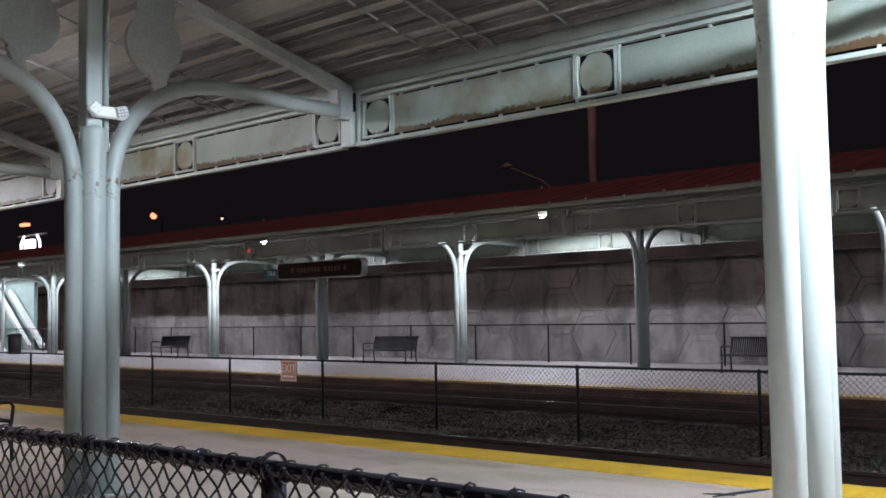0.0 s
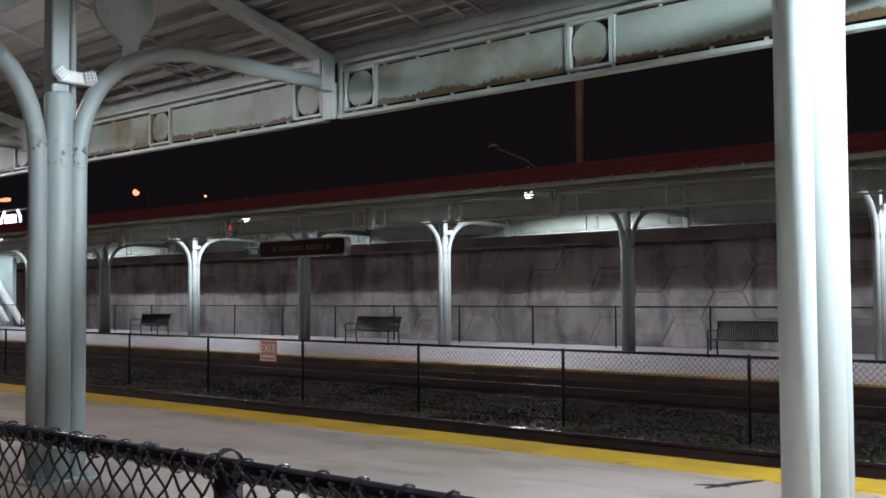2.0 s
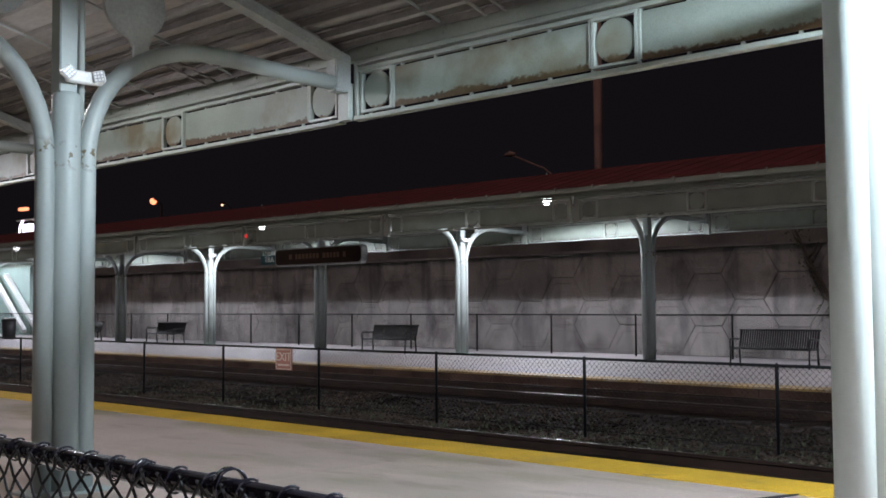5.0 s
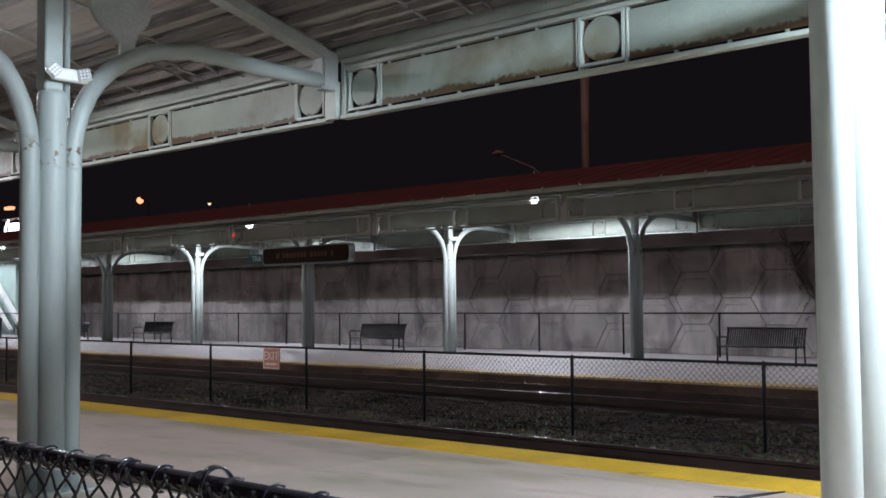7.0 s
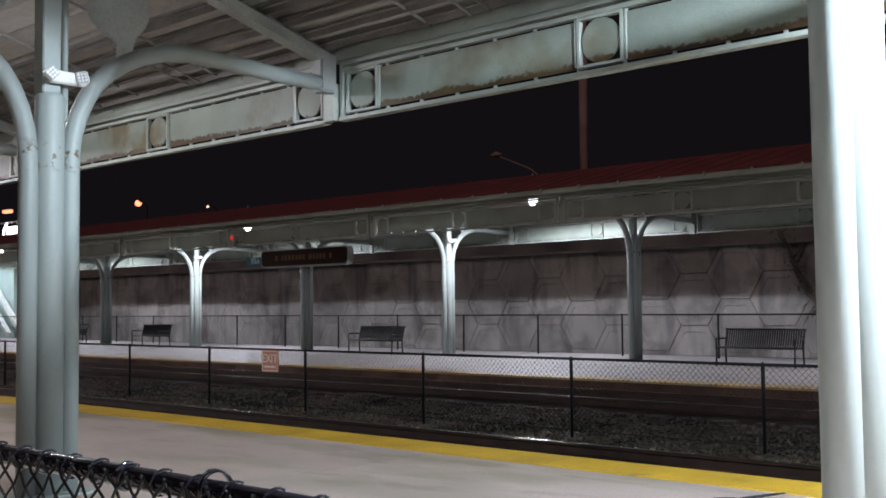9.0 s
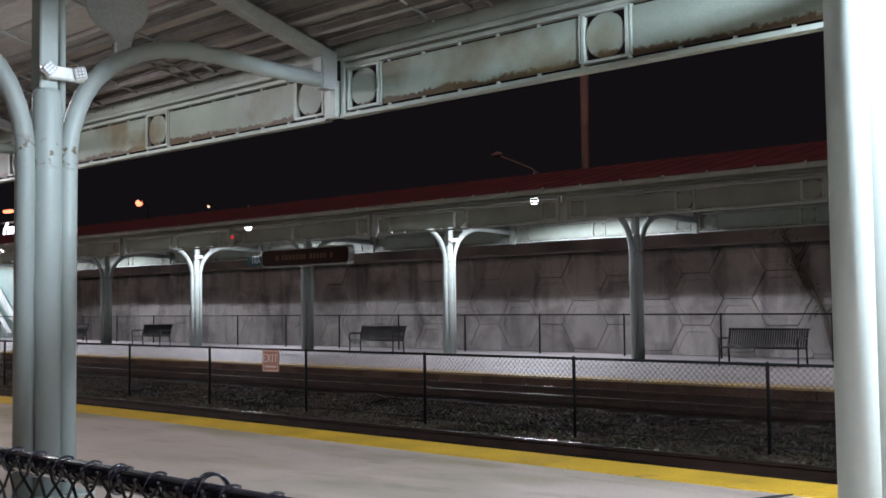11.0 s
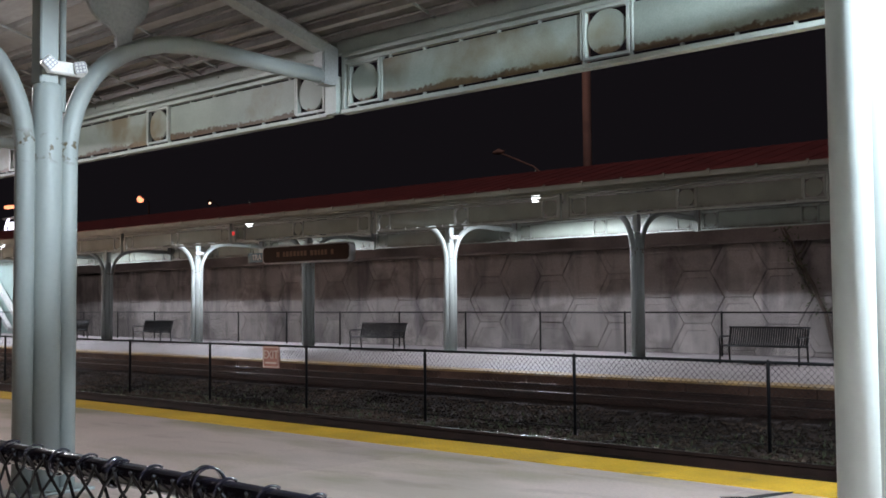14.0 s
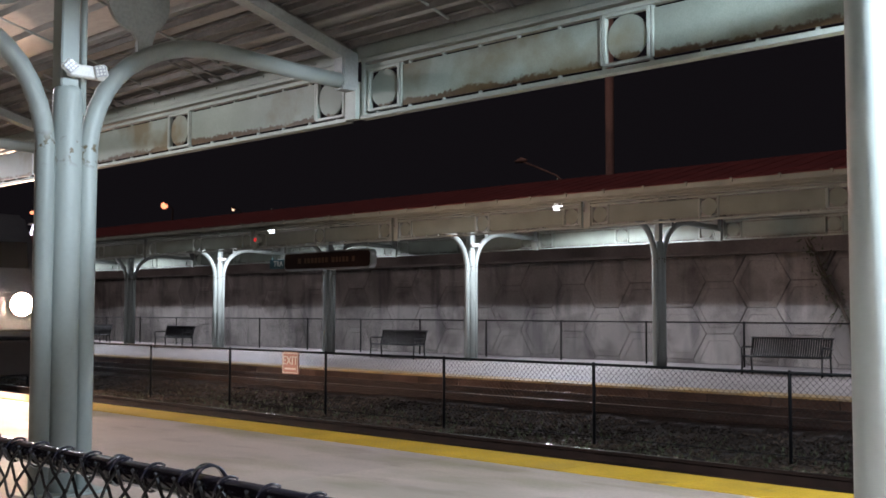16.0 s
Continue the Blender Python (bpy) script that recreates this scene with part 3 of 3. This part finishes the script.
    part("wire_mesh", link_mesh(bmesh.new(), a, b, y - rail_r - wire * 2 if wavy else y, z0 + .04, z1 - (.01 if wavy else rail_r), pitch, wire, wavy), M["black_matt"] if wavy else coat, t, "black chain-link mesh")
    return t


def make_near_fence():
    top, r = 1.058, .030
    t = make_fence("black vinyl-coated chain-link fence with a shiny round top rail", FENCE_Y, -9.5, 4.2, (-8.3, -5.25, .87, 3.9), 0.0, top, r, .030, .090, .0043, True, .06, (-6.0, .6))
    x = LOOP_X
    part("post", T([(x, FENCE_Y, 0), (x, FENCE_Y, top - .03)], .040, 16), M["black"], t, "thick line post")
    bm = bmesh.new()
    across, along = Vector((.29, .957, 0)), Vector((.957, -.29, 0))
    pts = [Vector((x, FENCE_Y, top - .026)) + across * (.038 * math.cos(a)) + Vector((0, 0, .046 * math.sin(a))) for a in (2 * math.pi * k / 28 for k in range(28))]
    for rad in (.0, .006):
        for p in pts:
            q = p + (p - Vector((x, FENCE_Y, top - .026))).normalized() * rad
            bm.verts.new(q - along * .017)
            bm.verts.new(q + along * .017)
    v = list(bm.verts)
    for k in range(28):
        a, b = 2 * k, 2 * ((k + 1) % 28)
        for face in ((a, b, b + 1, a + 1), (a + 56, a + 57, b + 57, b + 56), (a, a + 56, b + 56, b), (a + 1, b + 1, b + 57, a + 57)):
            bm.faces.new([v[i] for i in face]).smooth = True
    part("loop_cap", bm, M["black"], t, "flat loop cap round the rail")
    rng = random.Random(3)
    k = -6.0
    while k < .6:
        bm = bmesh.new()
        lean = rng.uniform(.012, .034)
        pts = []
        for i in range(15):
            a = -2.4 + 4.6 * i / 14
            pts.append((k + lean * i / 14, FENCE_Y - (r + .005) * math.cos(a), top - r + (r + .005) * math.sin(a)))
        tube(bm, pts, .0034, 6)
        part("wire_tie", bm, M["black"], t)
        if rng.random() < .16:
            bm = bmesh.new()
            tube(bm, [(k + .01, FENCE_Y - r - .004, top - r), (k + .018, FENCE_Y - r * .5, top + .004), (k + .03, FENCE_Y - .01, top + rng.uniform(.004, .012))], .0036, 5)
            part("wire_end", bm, M["black"], t)
        k += .15
    part("tension_band", ring(bmesh.new(), (LOOP_X - .40, FENCE_Y, top - r), (1, .15, 0), .034, .007, 24, 6), M["black"], t)


# ---- benches, signs and other platform things ----
def make_bench():
    t = thing("bench", "black slatted steel bench with armrests on the platform", "bench", "platform benches")
    L = .98
    for s in (-1, 1):
        x = s * (L - .04)
        part("leg", T([(x, -.28, 0), (x, -.26, .42)], .022, 8), M["black_matt"], t)
        part("leg", T([(x, .20, 0), (x, .16, .42), (x, .27, .82)], .022, 8), M["black_matt"], t)
        part("armrest", T([(x, -.27, .40), (x, -.29, .58), (x, -.25, .63), (x, .20, .62)], .020, 8), M["black_matt"], t)
    part("front_bar", T([(-L, -.25, .42), (L, -.25, .42)], .020, 8), M["black_matt"], t)
    part("seat_back_bar", T([(-L, .15, .41), (L, .15, .41)], .018, 8), M["black_matt"], t)
    part("top_bar", T([(-L, .275, .83), (L, .275, .83)], .020, 8), M["black_matt"], t)
    bm = bmesh.new()
    tube(bm, [(0, -.25, .435), (0, -.05, .425), (0, .13, .43), (0, .18, .50), (0, .275, .83)], .013, 6)
    for v in bm.verts:
        v.co.x *= 1.55
    me_s = mesh_of(bm, M["black_matt"])
    n = 34
    for k in range(n):
        o = new("slat", me_s)
        o.parent = t
        o.location = (-L + .06 + (2 * L - .12) * k / (n - 1), 0, 0)
    return t


def make_display():
    y, x0, x1, z0, z1 = 21.9, *DISPLAY
    t = thing("display_sign", "long dark passenger display with a pale rounded rim", "sign")
    part("case", P(rounded(x0, x1, z0, z1, .17), "y", y, .22), M["sign_rim"], t)
    f = part("face", P(rounded(x0 + .05, x1 - .05, z0 + .05, z1 - .05, .13), "y", y - .012, .011), M["sign_face"], t, "dark unlit display face")
    rng = random.Random(2)
    x = x0 + .75
    while x < x1 - .8:
        w = rng.uniform(.09, .15)
        part("text_bar", B(x, x + w, y - .017, y - .0125, (z0 + z1) / 2 - .075, (z0 + z1) / 2 + .085), M["sign_text"], f)
        x += w + (.05 if rng.random() < .8 else .18)
    for x in (x0 + .25, x1 - .25):
        part("hanger", T([(x, y + .11, z1 - .02), (x, y + .11, 4.25)], .022, 8), M["trim"], t)
    part("hanger", T([(x0 - .05, y + .11, 3.75), (x1 + .2, y + .11, 3.75)], .02, 8), M["trim"], t)


def make_teal_sign():
    t = thing("teal_sign", "teal hanging sign with white letters, partly behind the display", "sign")
    x0, y = TEAL_X, 22.6
    part("board", B(x0, x0 + 1.7, y, y + .06, 2.86, 3.18, bevel=.01), M["teal_sign"], t)
    lettering("letters", "TRA", .27, M["white_letters"], t, pose(x0 + .48, y - .004, 3.02, 90, 0, 0))
    for x in (x0 + .1, x0 + 1.6):
        part("hanger", T([(x, y + .03, 3.17), (x, y + .03, 4.86)], .015, 6), M["trim"], t)


def make_plate():
    t = thing("exit_plate", "small faded red exit plate wired to the track fence", "sign")
    x, z = PLATE
    part("board", P(rounded(x - .245, x + .245, z - .205, z + .205, .02), "y", MID_Y - .075, .02), M["plate"], t)
    rim = bmesh.new()
    for a, b, c, d in ((x - .230, x + .230, z + .177, z + .190), (x - .230, x + .230, z - .190, z - .177), (x - .230, x - .217, z - .177, z + .177), (x + .217, x + .230, z - .177, z + .177)):
        box(rim, a, b, MID_Y - .080, MID_Y - .0752, c, d)
    part("rim", rim, M["plate_white"], t)
    lettering("letters", "EXIT", .225, M["plate_white"], t, pose(x, MID_Y - .080, z + .04, 90, 0, 0))
    part("bar", B(x - .17, x + .17, MID_Y - .080, MID_Y - .0752, z - .125, z - .092), M["plate_white"], t)


# ---- retaining wall ----
def make_wall():
    t = thing("retaining_wall", "weathered grey retaining wall of interlocking hexagonal panels", "wall", "", "structure")
    part("backing", B(-110, 40, WALL_Y + .10, WALL_Y + .7, -.6, WALL_TOP), M["wall_joint"], t)
    part("coping", B(-110, 40, WALL_Y - .12, WALL_Y + .75, WALL_TOP, WALL_TOP + .10), M["wall_joint"], t)
    ft = 1.70
    R = ft / math.sqrt(3)
    def hexa(k):
        return [(k * R * math.cos(radians(60 * i)), k * ft / math.sqrt(3) * math.sin(radians(60 * i))) for i in range(6)]
    bm = bmesh.new()
    rings = []
    for k, yy in ((.987, .12), (.987, .012), (.965, 0.0), (.76, 0.0), (.735, .022), (.0, .035)):
        if k:
            rings.append([bm.verts.new((a, yy, b)) for a, b in hexa(k)])
    for a, b in zip(rings, rings[1:]):
        for i in range(6):
            bm.faces.new((a[i], a[(i + 1) % 6], b[(i + 1) % 6], b[i]))
    bm.faces.new(rings[-1])
    me = mesh_of(bm, M["wall"])
    # lower half of a panel, for the top course
    bm = bmesh.new()
    bm.from_mesh(me)
    cut = bmesh.ops.bisect_plane(bm, geom=bm.verts[:] + bm.edges[:] + bm.faces[:], plane_co=(0, 0, -.012), plane_no=(0, 0, 1), clear_outer=True)
    half = mesh_of(bm, M["wall"])
    n = 0
    for i in range(-60, 12):
        for j in range(-1, 3):
            z = WALL_TOP - 2 * ft + ft * j + (ft / 2 if i % 2 else 0)
            if z > WALL_TOP + .02 or n >= 300:
                continue
            o = new("panel", me if z + ft / 2 <= WALL_TOP + .02 else half)
            o.parent = t
            o.location = (1.5 * R * i - 3, WALL_Y, z)
            n += 1
    u = thing("upper_wall", "dark brown upper wall above the retaining wall", "wall", "", "structure")
    part("body", B(-110, 40, WALL_Y + 1.6, WALL_Y + 2.2, -.4, 5.2), M["upper_wall"], u)


def make_vine(x, seed, lean):
    rng = random.Random(seed)
    t = thing("vine", "dark leafless vine climbing the retaining wall", "vine", "wall vines")
    pts = []
    px = x
    for k in range(10):
        pts.append((px, WALL_Y - .10 - .05 * rng.random(), -.3 + .44 * k))
        px += lean + rng.uniform(-.10, .10)
    part("trunk", T(pts, .07, 8, radii=[.075 - .004 * k for k in range(10)]), M["bark"], t)
    for k in range(3, 9):
        a = Vector(pts[k])
        s = rng.choice((-1, 1))
        part("branch", T([a, a + Vector((s * .22, -.03, .20)), a + Vector((s * .35, -.02, .5))], .03, 6, radii=[.04, .03, .012]), M["bark"], t)
    vs, fs = [], []
    for _ in range(170):
        p = Vector(rng.choice(pts[3:])) + Vector((rng.gauss(0, .2), -.06 - .1 * rng.random(), rng.gauss(0, .2)))
        b = len(vs)
        for q in range(4):
            vs.append(p + Vector((rng.uniform(-.06, .06), rng.uniform(-.03, .03), rng.uniform(-.06, .06))))
        fs.append((b, b + 1, b + 2, b + 3))
    me = bpy.data.meshes.new("leaves")
    me.from_pydata(vs, [], fs)
    me.materials.append(M["leaf"])
    o = new("leaves", me)
    o.parent = t
    tagged(o, kind="stuff")


# ---- left end: stair house, bins, far lights ----
def make_stairs():
    t = thing("stair_house", "white and teal covered stairway at the end of the far platform", "stairway")
    x0 = -59.8
    for y in (22.2, 25.0):
        bm = P([(x0, 0), (x0 + 4.3, 0), (x0 + .2, 2.6), (x0 - 4.6, 5.4), (x0 - 4.6, 4.2)], "y", y, .15)
        part("side_wall", bm, M["stair_white"], t, "white slanting side wall")
    for k in range(14):
        part("step", B(x0 + 3.9 - .30 * k - .30, x0 + 3.9 - .30 * k, 22.4, 24.98, 0, .18 * (k + 1)), M["far_concrete"], t)
    for d in (0, .95):
        part("stringer", T([(x0 + 5.5 + d, 25.8 + d * .3, .2), (x0 + 1.75 + d, 25.8 + d * .3, 3.2)], .16, 4), M["stair_white"], t, "white slanting stair rail")
    part("end_wall", B(x0 - 6, x0 + 5.0, 26.3, 26.5, 0, 3.6), M["teal_clad"], t, "teal cladding behind the stairs")
    for x in (x0 + 6.1, x0 + 10.75):
        part("post", T([(x, 22.0, 0), (x, 22.0, 3.5)], .07, 10), M["stair_white"], t)
    part("notice", B(x0 + 1.0, x0 + 1.7, 22.10, 22.18, 1.35, 1.7), M["black_matt"], t, "small dark notice")


def make_bin(x, y):
    t = thing("litter_bin", "dark litter bin standing on the far platform", "litter bin", "litter bins")
    part("bin_body", tube(bmesh.new(), [(x, y, 0), (x, y, .05), (x, y, .85)], .3, 16, radii=[.26, .29, .32]), M["black_matt"], t)
    part("lid", tube(bmesh.new(), [(x, y, .85), (x, y, .92), (x, y, 1.0)], .3, 16, radii=[.34, .33, .2]), M["black_matt"], t)


def make_street_lamp(name, label, x, y, z, material, r, arm=1.6, drop=.45, metal="rail_side"):
    t = thing(name, label, "street lamp", "street lamps")
    part("pole", T([(x + arm, y, -.4), (x + arm, y, z - drop + .05)], .11, 10, radii=[.14, .08]), M[metal], t)
    part("arm", T([(x + arm, y, z - drop), (x + arm * .6, y, z + .2 - drop * .5), (x, y, z + .2)], .05, 8), M[metal], t)
    part("head", tube(bmesh.new(), [(x - .45, y, z + .2), (x, y, z + .24), (x + .4, y, z + .2)], .12, 10, radii=[.06, .18, .07]), M[metal], t)
    if material:
        bm = bmesh.new()
        bmesh.ops.create_icosphere(bm, subdivisions=2, radius=r, matrix=Matrix.Translation((x, y, z)))
        part("bulb", bm, material, t, "glowing globe")


# ---- train ----
def make_train():
    t = thing("locomotive", "grey passenger train arriving with its headlights lit", "train")
    # own space: x = 0 at the nose, rail top z = 0, centre y = 0
    bm = plate(bmesh.new(), [(-.35, 1.0), (-.05, 1.15), (0, 2.0), (-.75, 3.35), (-1.2, 3.95), (-17, 4.0), (-17, 1.0)], "y", -1.45, 2.9)
    bmesh.ops.bevel(bm, geom=list(bm.edges), offset=.10, segments=2, affect="EDGES")
    body = part("body", bm, M["loco_paint"], t)
    for s in (-1, 1):
        part("windscreen", P([(s * .12, 2.55), (s * 1.15, 2.55), (s * 1.1, 3.25), (s * .12, 3.25)], "x", -.42, .06), M["loco_glass"], t)
        bz = part("light_bezel", T([(-.12, s * .82, 1.82), (.05, s * .82, 1.82)], .28, 20), M["loco_dark"], t)
        part("headlight", T([(.051, s * .82, 1.82), (.09, s * .82, 1.82)], .25, 20), M["head_glow"], bz, "blazing warm headlight lens")
    part("pilot", plate(bmesh.new(), [(-.4, .18), (-.05, .25), (.02, 1.0), (-.4, 1.0)], "y", -1.3, 2.6), M["loco_dark"], t, "dark pilot plate")
    part("underframe", B(-16.8, -.5, -1.3, 1.3, .55, 1.0), M["loco_dark"], t)
    for x in (-2.2, -4.7, -12.5, -15.0):
        for s in (-1, 1):
            w = part("wheel", T([(x, s * .70, .5), (x, s * .82, .5)], .5, 28), M["loco_dark"], t)
    part("roof_pod", B(-9, -4, -.8, .8, 4.0, 4.25, bevel=.08), M["loco_dark"], t)
    return t


# ---- build ----
LOOP_X = -2.157
DISPLAY = (-28.25, -24.0, 2.735, 3.325)
TEAL_X = -29.95
PLATE = (-16.30, .445)
WALL_TOP = 3.25

make_ground()
make_track(10.15, -0.25, "near railway track with shiny worn rails on sleepers")
make_track(15.95, -0.13, "far railway track with shiny worn rails on sleepers")

col = make_column()
frz = make_frieze(M["frieze"], SPAN)
far_frz = make_frieze(M["far_frieze"], FAR_SPAN)
back_frz = make_frieze(M["back_frieze"], FAR_SPAN)
lamp = make_lamp()
eml = make_emergency_light()
near_cols = [NEAR_X + SPAN * k for k in range(-7, 4)]
far_cols = [FAR_X + FAR_SPAN * k for k in range(-9, 3)]
FAR_DZ = 0.03
col.matrix_basis = pose(near_cols[0], NEAR_Y, 0)
for x in near_cols[1:]:
    copy_thing(col, pose(x, NEAR_Y, 0))
for x in far_cols:
    copy_thing(col, pose(x, FAR_Y, 0))
frz.matrix_basis = pose(near_cols[0] + SPAN / 2, NEAR_Y + REACH, 0)
for k, x in enumerate(near_cols[:-1]):
    if k:
        copy_thing(frz, pose(x + SPAN / 2, NEAR_Y + REACH, 0))
    copy_thing(frz, pose(x + SPAN / 2, NEAR_Y - REACH, 0, 0, 0, 180))
far_frz.matrix_basis = pose(far_cols[0] + FAR_SPAN / 2, FAR_Y - REACH, FAR_DZ, 0, 0, 180)
back_frz.matrix_basis = pose(far_cols[0] + FAR_SPAN / 2, FAR_Y + REACH, FAR_DZ)
for x in far_cols[:-1]:
    if x != far_cols[0]:
        copy_thing(back_frz, pose(x + FAR_SPAN / 2, FAR_Y + REACH, FAR_DZ))
        copy_thing(far_frz, pose(x + FAR_SPAN / 2, FAR_Y - REACH, FAR_DZ, 0, 0, 180))
make_roof("ribbed steel canopy roof over the near platform", near_cols[0] - .2, near_cols[-1] + .2, NEAR_Y, 0)
make_roof("red metal canopy roof over the far platform", far_cols[0] - .2, far_cols[-1] + .2, FAR_Y, FAR_DZ - .07)
# lamps hang in every second bay
near_lamps = [NEAR_X - SPAN * 4.5, NEAR_X - SPAN * 2.5, NEAR_X - SPAN * .5, NEAR_X + SPAN * 1.5]
far_lamps = [FAR_X - FAR_SPAN * 7.5, FAR_X - FAR_SPAN * 6.5, FAR_X - FAR_SPAN * 5.5, FAR_X - FAR_SPAN * 3.5, FAR_X - FAR_SPAN * 1.5, FAR_X + FAR_SPAN * .5]
lamp.matrix_basis = pose(near_lamps[0], NEAR_LAMP_Y, 4.35)
for x in near_lamps[1:]:
    copy_thing(lamp, pose(x, NEAR_LAMP_Y, 4.35))
for x in far_lamps:
    copy_thing(lamp, pose(x, FAR_Y, 4.56))
for x, w in zip(near_lamps, NEAR_W):
    lamp_light(x, NEAR_LAMP_Y, 4.16, w, LAMP_COLOR if x < 0 else COOL_COLOR, 178, 0.17)
for x, w in zip(far_lamps, FAR_W):
    lamp_light(x, FAR_Y, 4.42, w, FAR_COLOR, 164, 0.07, 0.25)
eml.matrix_basis = pose(NEAR_X + .01, NEAR_Y + .06, 3.325)
for k in (-4, -2, 0):
    copy_thing(eml, pose(FAR_X + FAR_SPAN * k, FAR_Y, 3.36))

make_near_fence()
make_fence("black chain-link fence between the two tracks", MID_Y, -75, 12, [-9.33 + 3.01 * k for k in range(-21, 7)], -.45, .68, .020, .025, .085, .0028, bottom=-.38, mesh_x=(-60, 6))
make_fence("black chain-link fence along the back of the far platform", BACK_Y, -75, 12, [-19.46 + 2.935 * k for k in range(-18, 10)], 0, 1.16, .020, .026, .085, .0022, bottom=.06, mesh_x=(-60, 6))

bench = make_bench()
bench.matrix_basis = pose(-11.17, 22.7, 0)
for x in (-23.65, -36.0, -42.15):
    copy_thing(bench, pose(x, 22.7, 0))
copy_thing(bench, pose(-11.95, 4.5, 0, 0, 0, 180))
make_display()
make_teal_sign()
make_plate()
make_wall()
make_vine(-13.05, 5, -.185)
make_stairs()
for x, y in ((-53.7, 22.4), (-48.7, 22.4)):
    make_bin(x, y)

pole = thing("mast", "tall weathered brown mast behind the retaining wall", "mast")
part("shaft", T([(-23.9, 34.2, -.4), (-23.9, 34.2, 17)], .17, 12), M["brown_post"], pole)

make_street_lamp("street_lamp", "distant orange street lamp, lit", -97.6, 60, 12.3, M["orange_glow"], .36)
make_street_lamp("street_lamp", "distant pale street lamp, lit", -99.67, 70, 12.69, M["warm_glow"], .15)
make_street_lamp("street_lamp", "unlit street lamp behind the far canopy", -39.76, 48, 9.95, None, 0, 4.2, 2.1, "brown_post")
hp = thing("help_post", "slim dark help post by the back fence", "help post")
part("post_body", B(-29.60, -29.48, 24.7, 24.82, 0, 1.02, bevel=.02), M["black_matt"], hp)
part("post_head", B(-29.63, -29.45, 24.67, 24.85, 1.02, 1.20, bevel=.03), M["black_matt"], hp)
rl = thing("signal_light", "small red signal lamp on the eave of the far canopy", "signal light")
part("signal_case", B(-27.48, -27.32, 20.12, 20.318, 3.55, 3.73, bevel=.02), M["trim"], rl)
part("signal_lens", T([(-27.40, 20.119, 3.64), (-27.40, 20.095, 3.64)], .06, 18), M["red_glow"], rl, "dim red lens")

fl = thing("floodlit_mast", "distant mast with bright floodlights and a pale cross-bar", "floodlight")
part("mast_pole", T([(-104, 50, -.4), (-104, 50, 10.2)], .2, 8), M["rail_side"], fl)
part("cross_bar", B(-107, -101.0, 49.9, 50.1, 10.2, 10.35), M["white_plastic"], fl)
part("flood_head", B(-104.9, -103.1, 49.5, 50.0, 8.5, 9.8, bevel=.1), M["white_glow"], fl, "blazing white floodlight")

# brackets are no lamps; their brightness is emission in the material
for s in (-1, 1):
    part("flood_arch", T([(-104 + s * 2.1, 49.8, 8.0), (-104 + s * 2.0, 49.8, 9.5), (-104 + s * 1.4, 49.8, 10.18)], .12, 8), M["white_glow"], fl, "curved bracket, its lit look put in as emission")
part("beacon", B(-105.6, -104.2, 49.4, 49.9, 11.2, 11.5, bevel=.05), M["orange_glow"], fl, "small orange light bar")

streak = thing("tar_streak", "black tar streak on the platform floor", "streak")
bm = bmesh.new()
tube(bm, [(-3.86, 7.22, .004), (-3.80, 7.40, .006), (-3.73, 7.62, .006), (-3.66, 7.88, .004)], .02, 6, radii=[.006, .016, .014, .005])
tube(bm, [(-4.00, 7.30, .003), (-3.86, 7.36, .006), (-3.74, 7.38, .003)], .02, 6, radii=[.004, .010, .004])
part("streak_body", bm, M["rubber"], streak)

train = make_train()

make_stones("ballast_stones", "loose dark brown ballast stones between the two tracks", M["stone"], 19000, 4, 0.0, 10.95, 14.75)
make_stones("pale_pebbles", "scattered pale pebbles among the dark ballast", M["pebble"], 2200, 12, 0.018, 11.0, 12.0)
make_weeds()
make_platform("grey concrete near platform of broad slabs", -9.0, NEAR_EDGE - .61, M["concrete"], -64, 16, "platform_near", NEAR_EDGE, 3.4)
make_tactile(NEAR_EDGE - .61, -64, 16, "yellow tactile warning strip along the platform edge", (-16, -1), M["yellow"])
pb = thing("platform_coping", "dark stained concrete edge of the near platform", "platform edge", "", "structure")
part("coping_body", B(-64, 16, NEAR_EDGE - .60, NEAR_EDGE - .01, -.9, -.032), M["edge_face"], pb)
make_platform("pale concrete far platform of broad slabs", FAR_EDGE + .61, 26.3, M["far_concrete"], -66, 16, "platform_far", FAR_EDGE, 3.2)
make_tactile(FAR_EDGE, -66, 16, "yellow tactile warning strip along the far platform edge", None, M["worn_yellow"])
pc = thing("platform_coping", "dark stained brown face blocks of the far platform", "platform edge", "", "structure")
me = mesh_of(B(-.60, .60, FAR_EDGE + .01, FAR_EDGE + .60, -.9, -.032, bevel=.01), M["edge_face"])
for k in range(67):
    o = new("block", me)
    o.parent = pc
    o.location = (-65.3 + 1.215 * k, 0, 0)


def motions():
    # the train runs in at about 14 metres a second
    walk(train, [(t, pose(-23.7 - 14.0 * (16.0 - t), 10.15, -0.25)) for t in (0.0, 4.0, 8.0, 12.0, 16.0)])


motions()
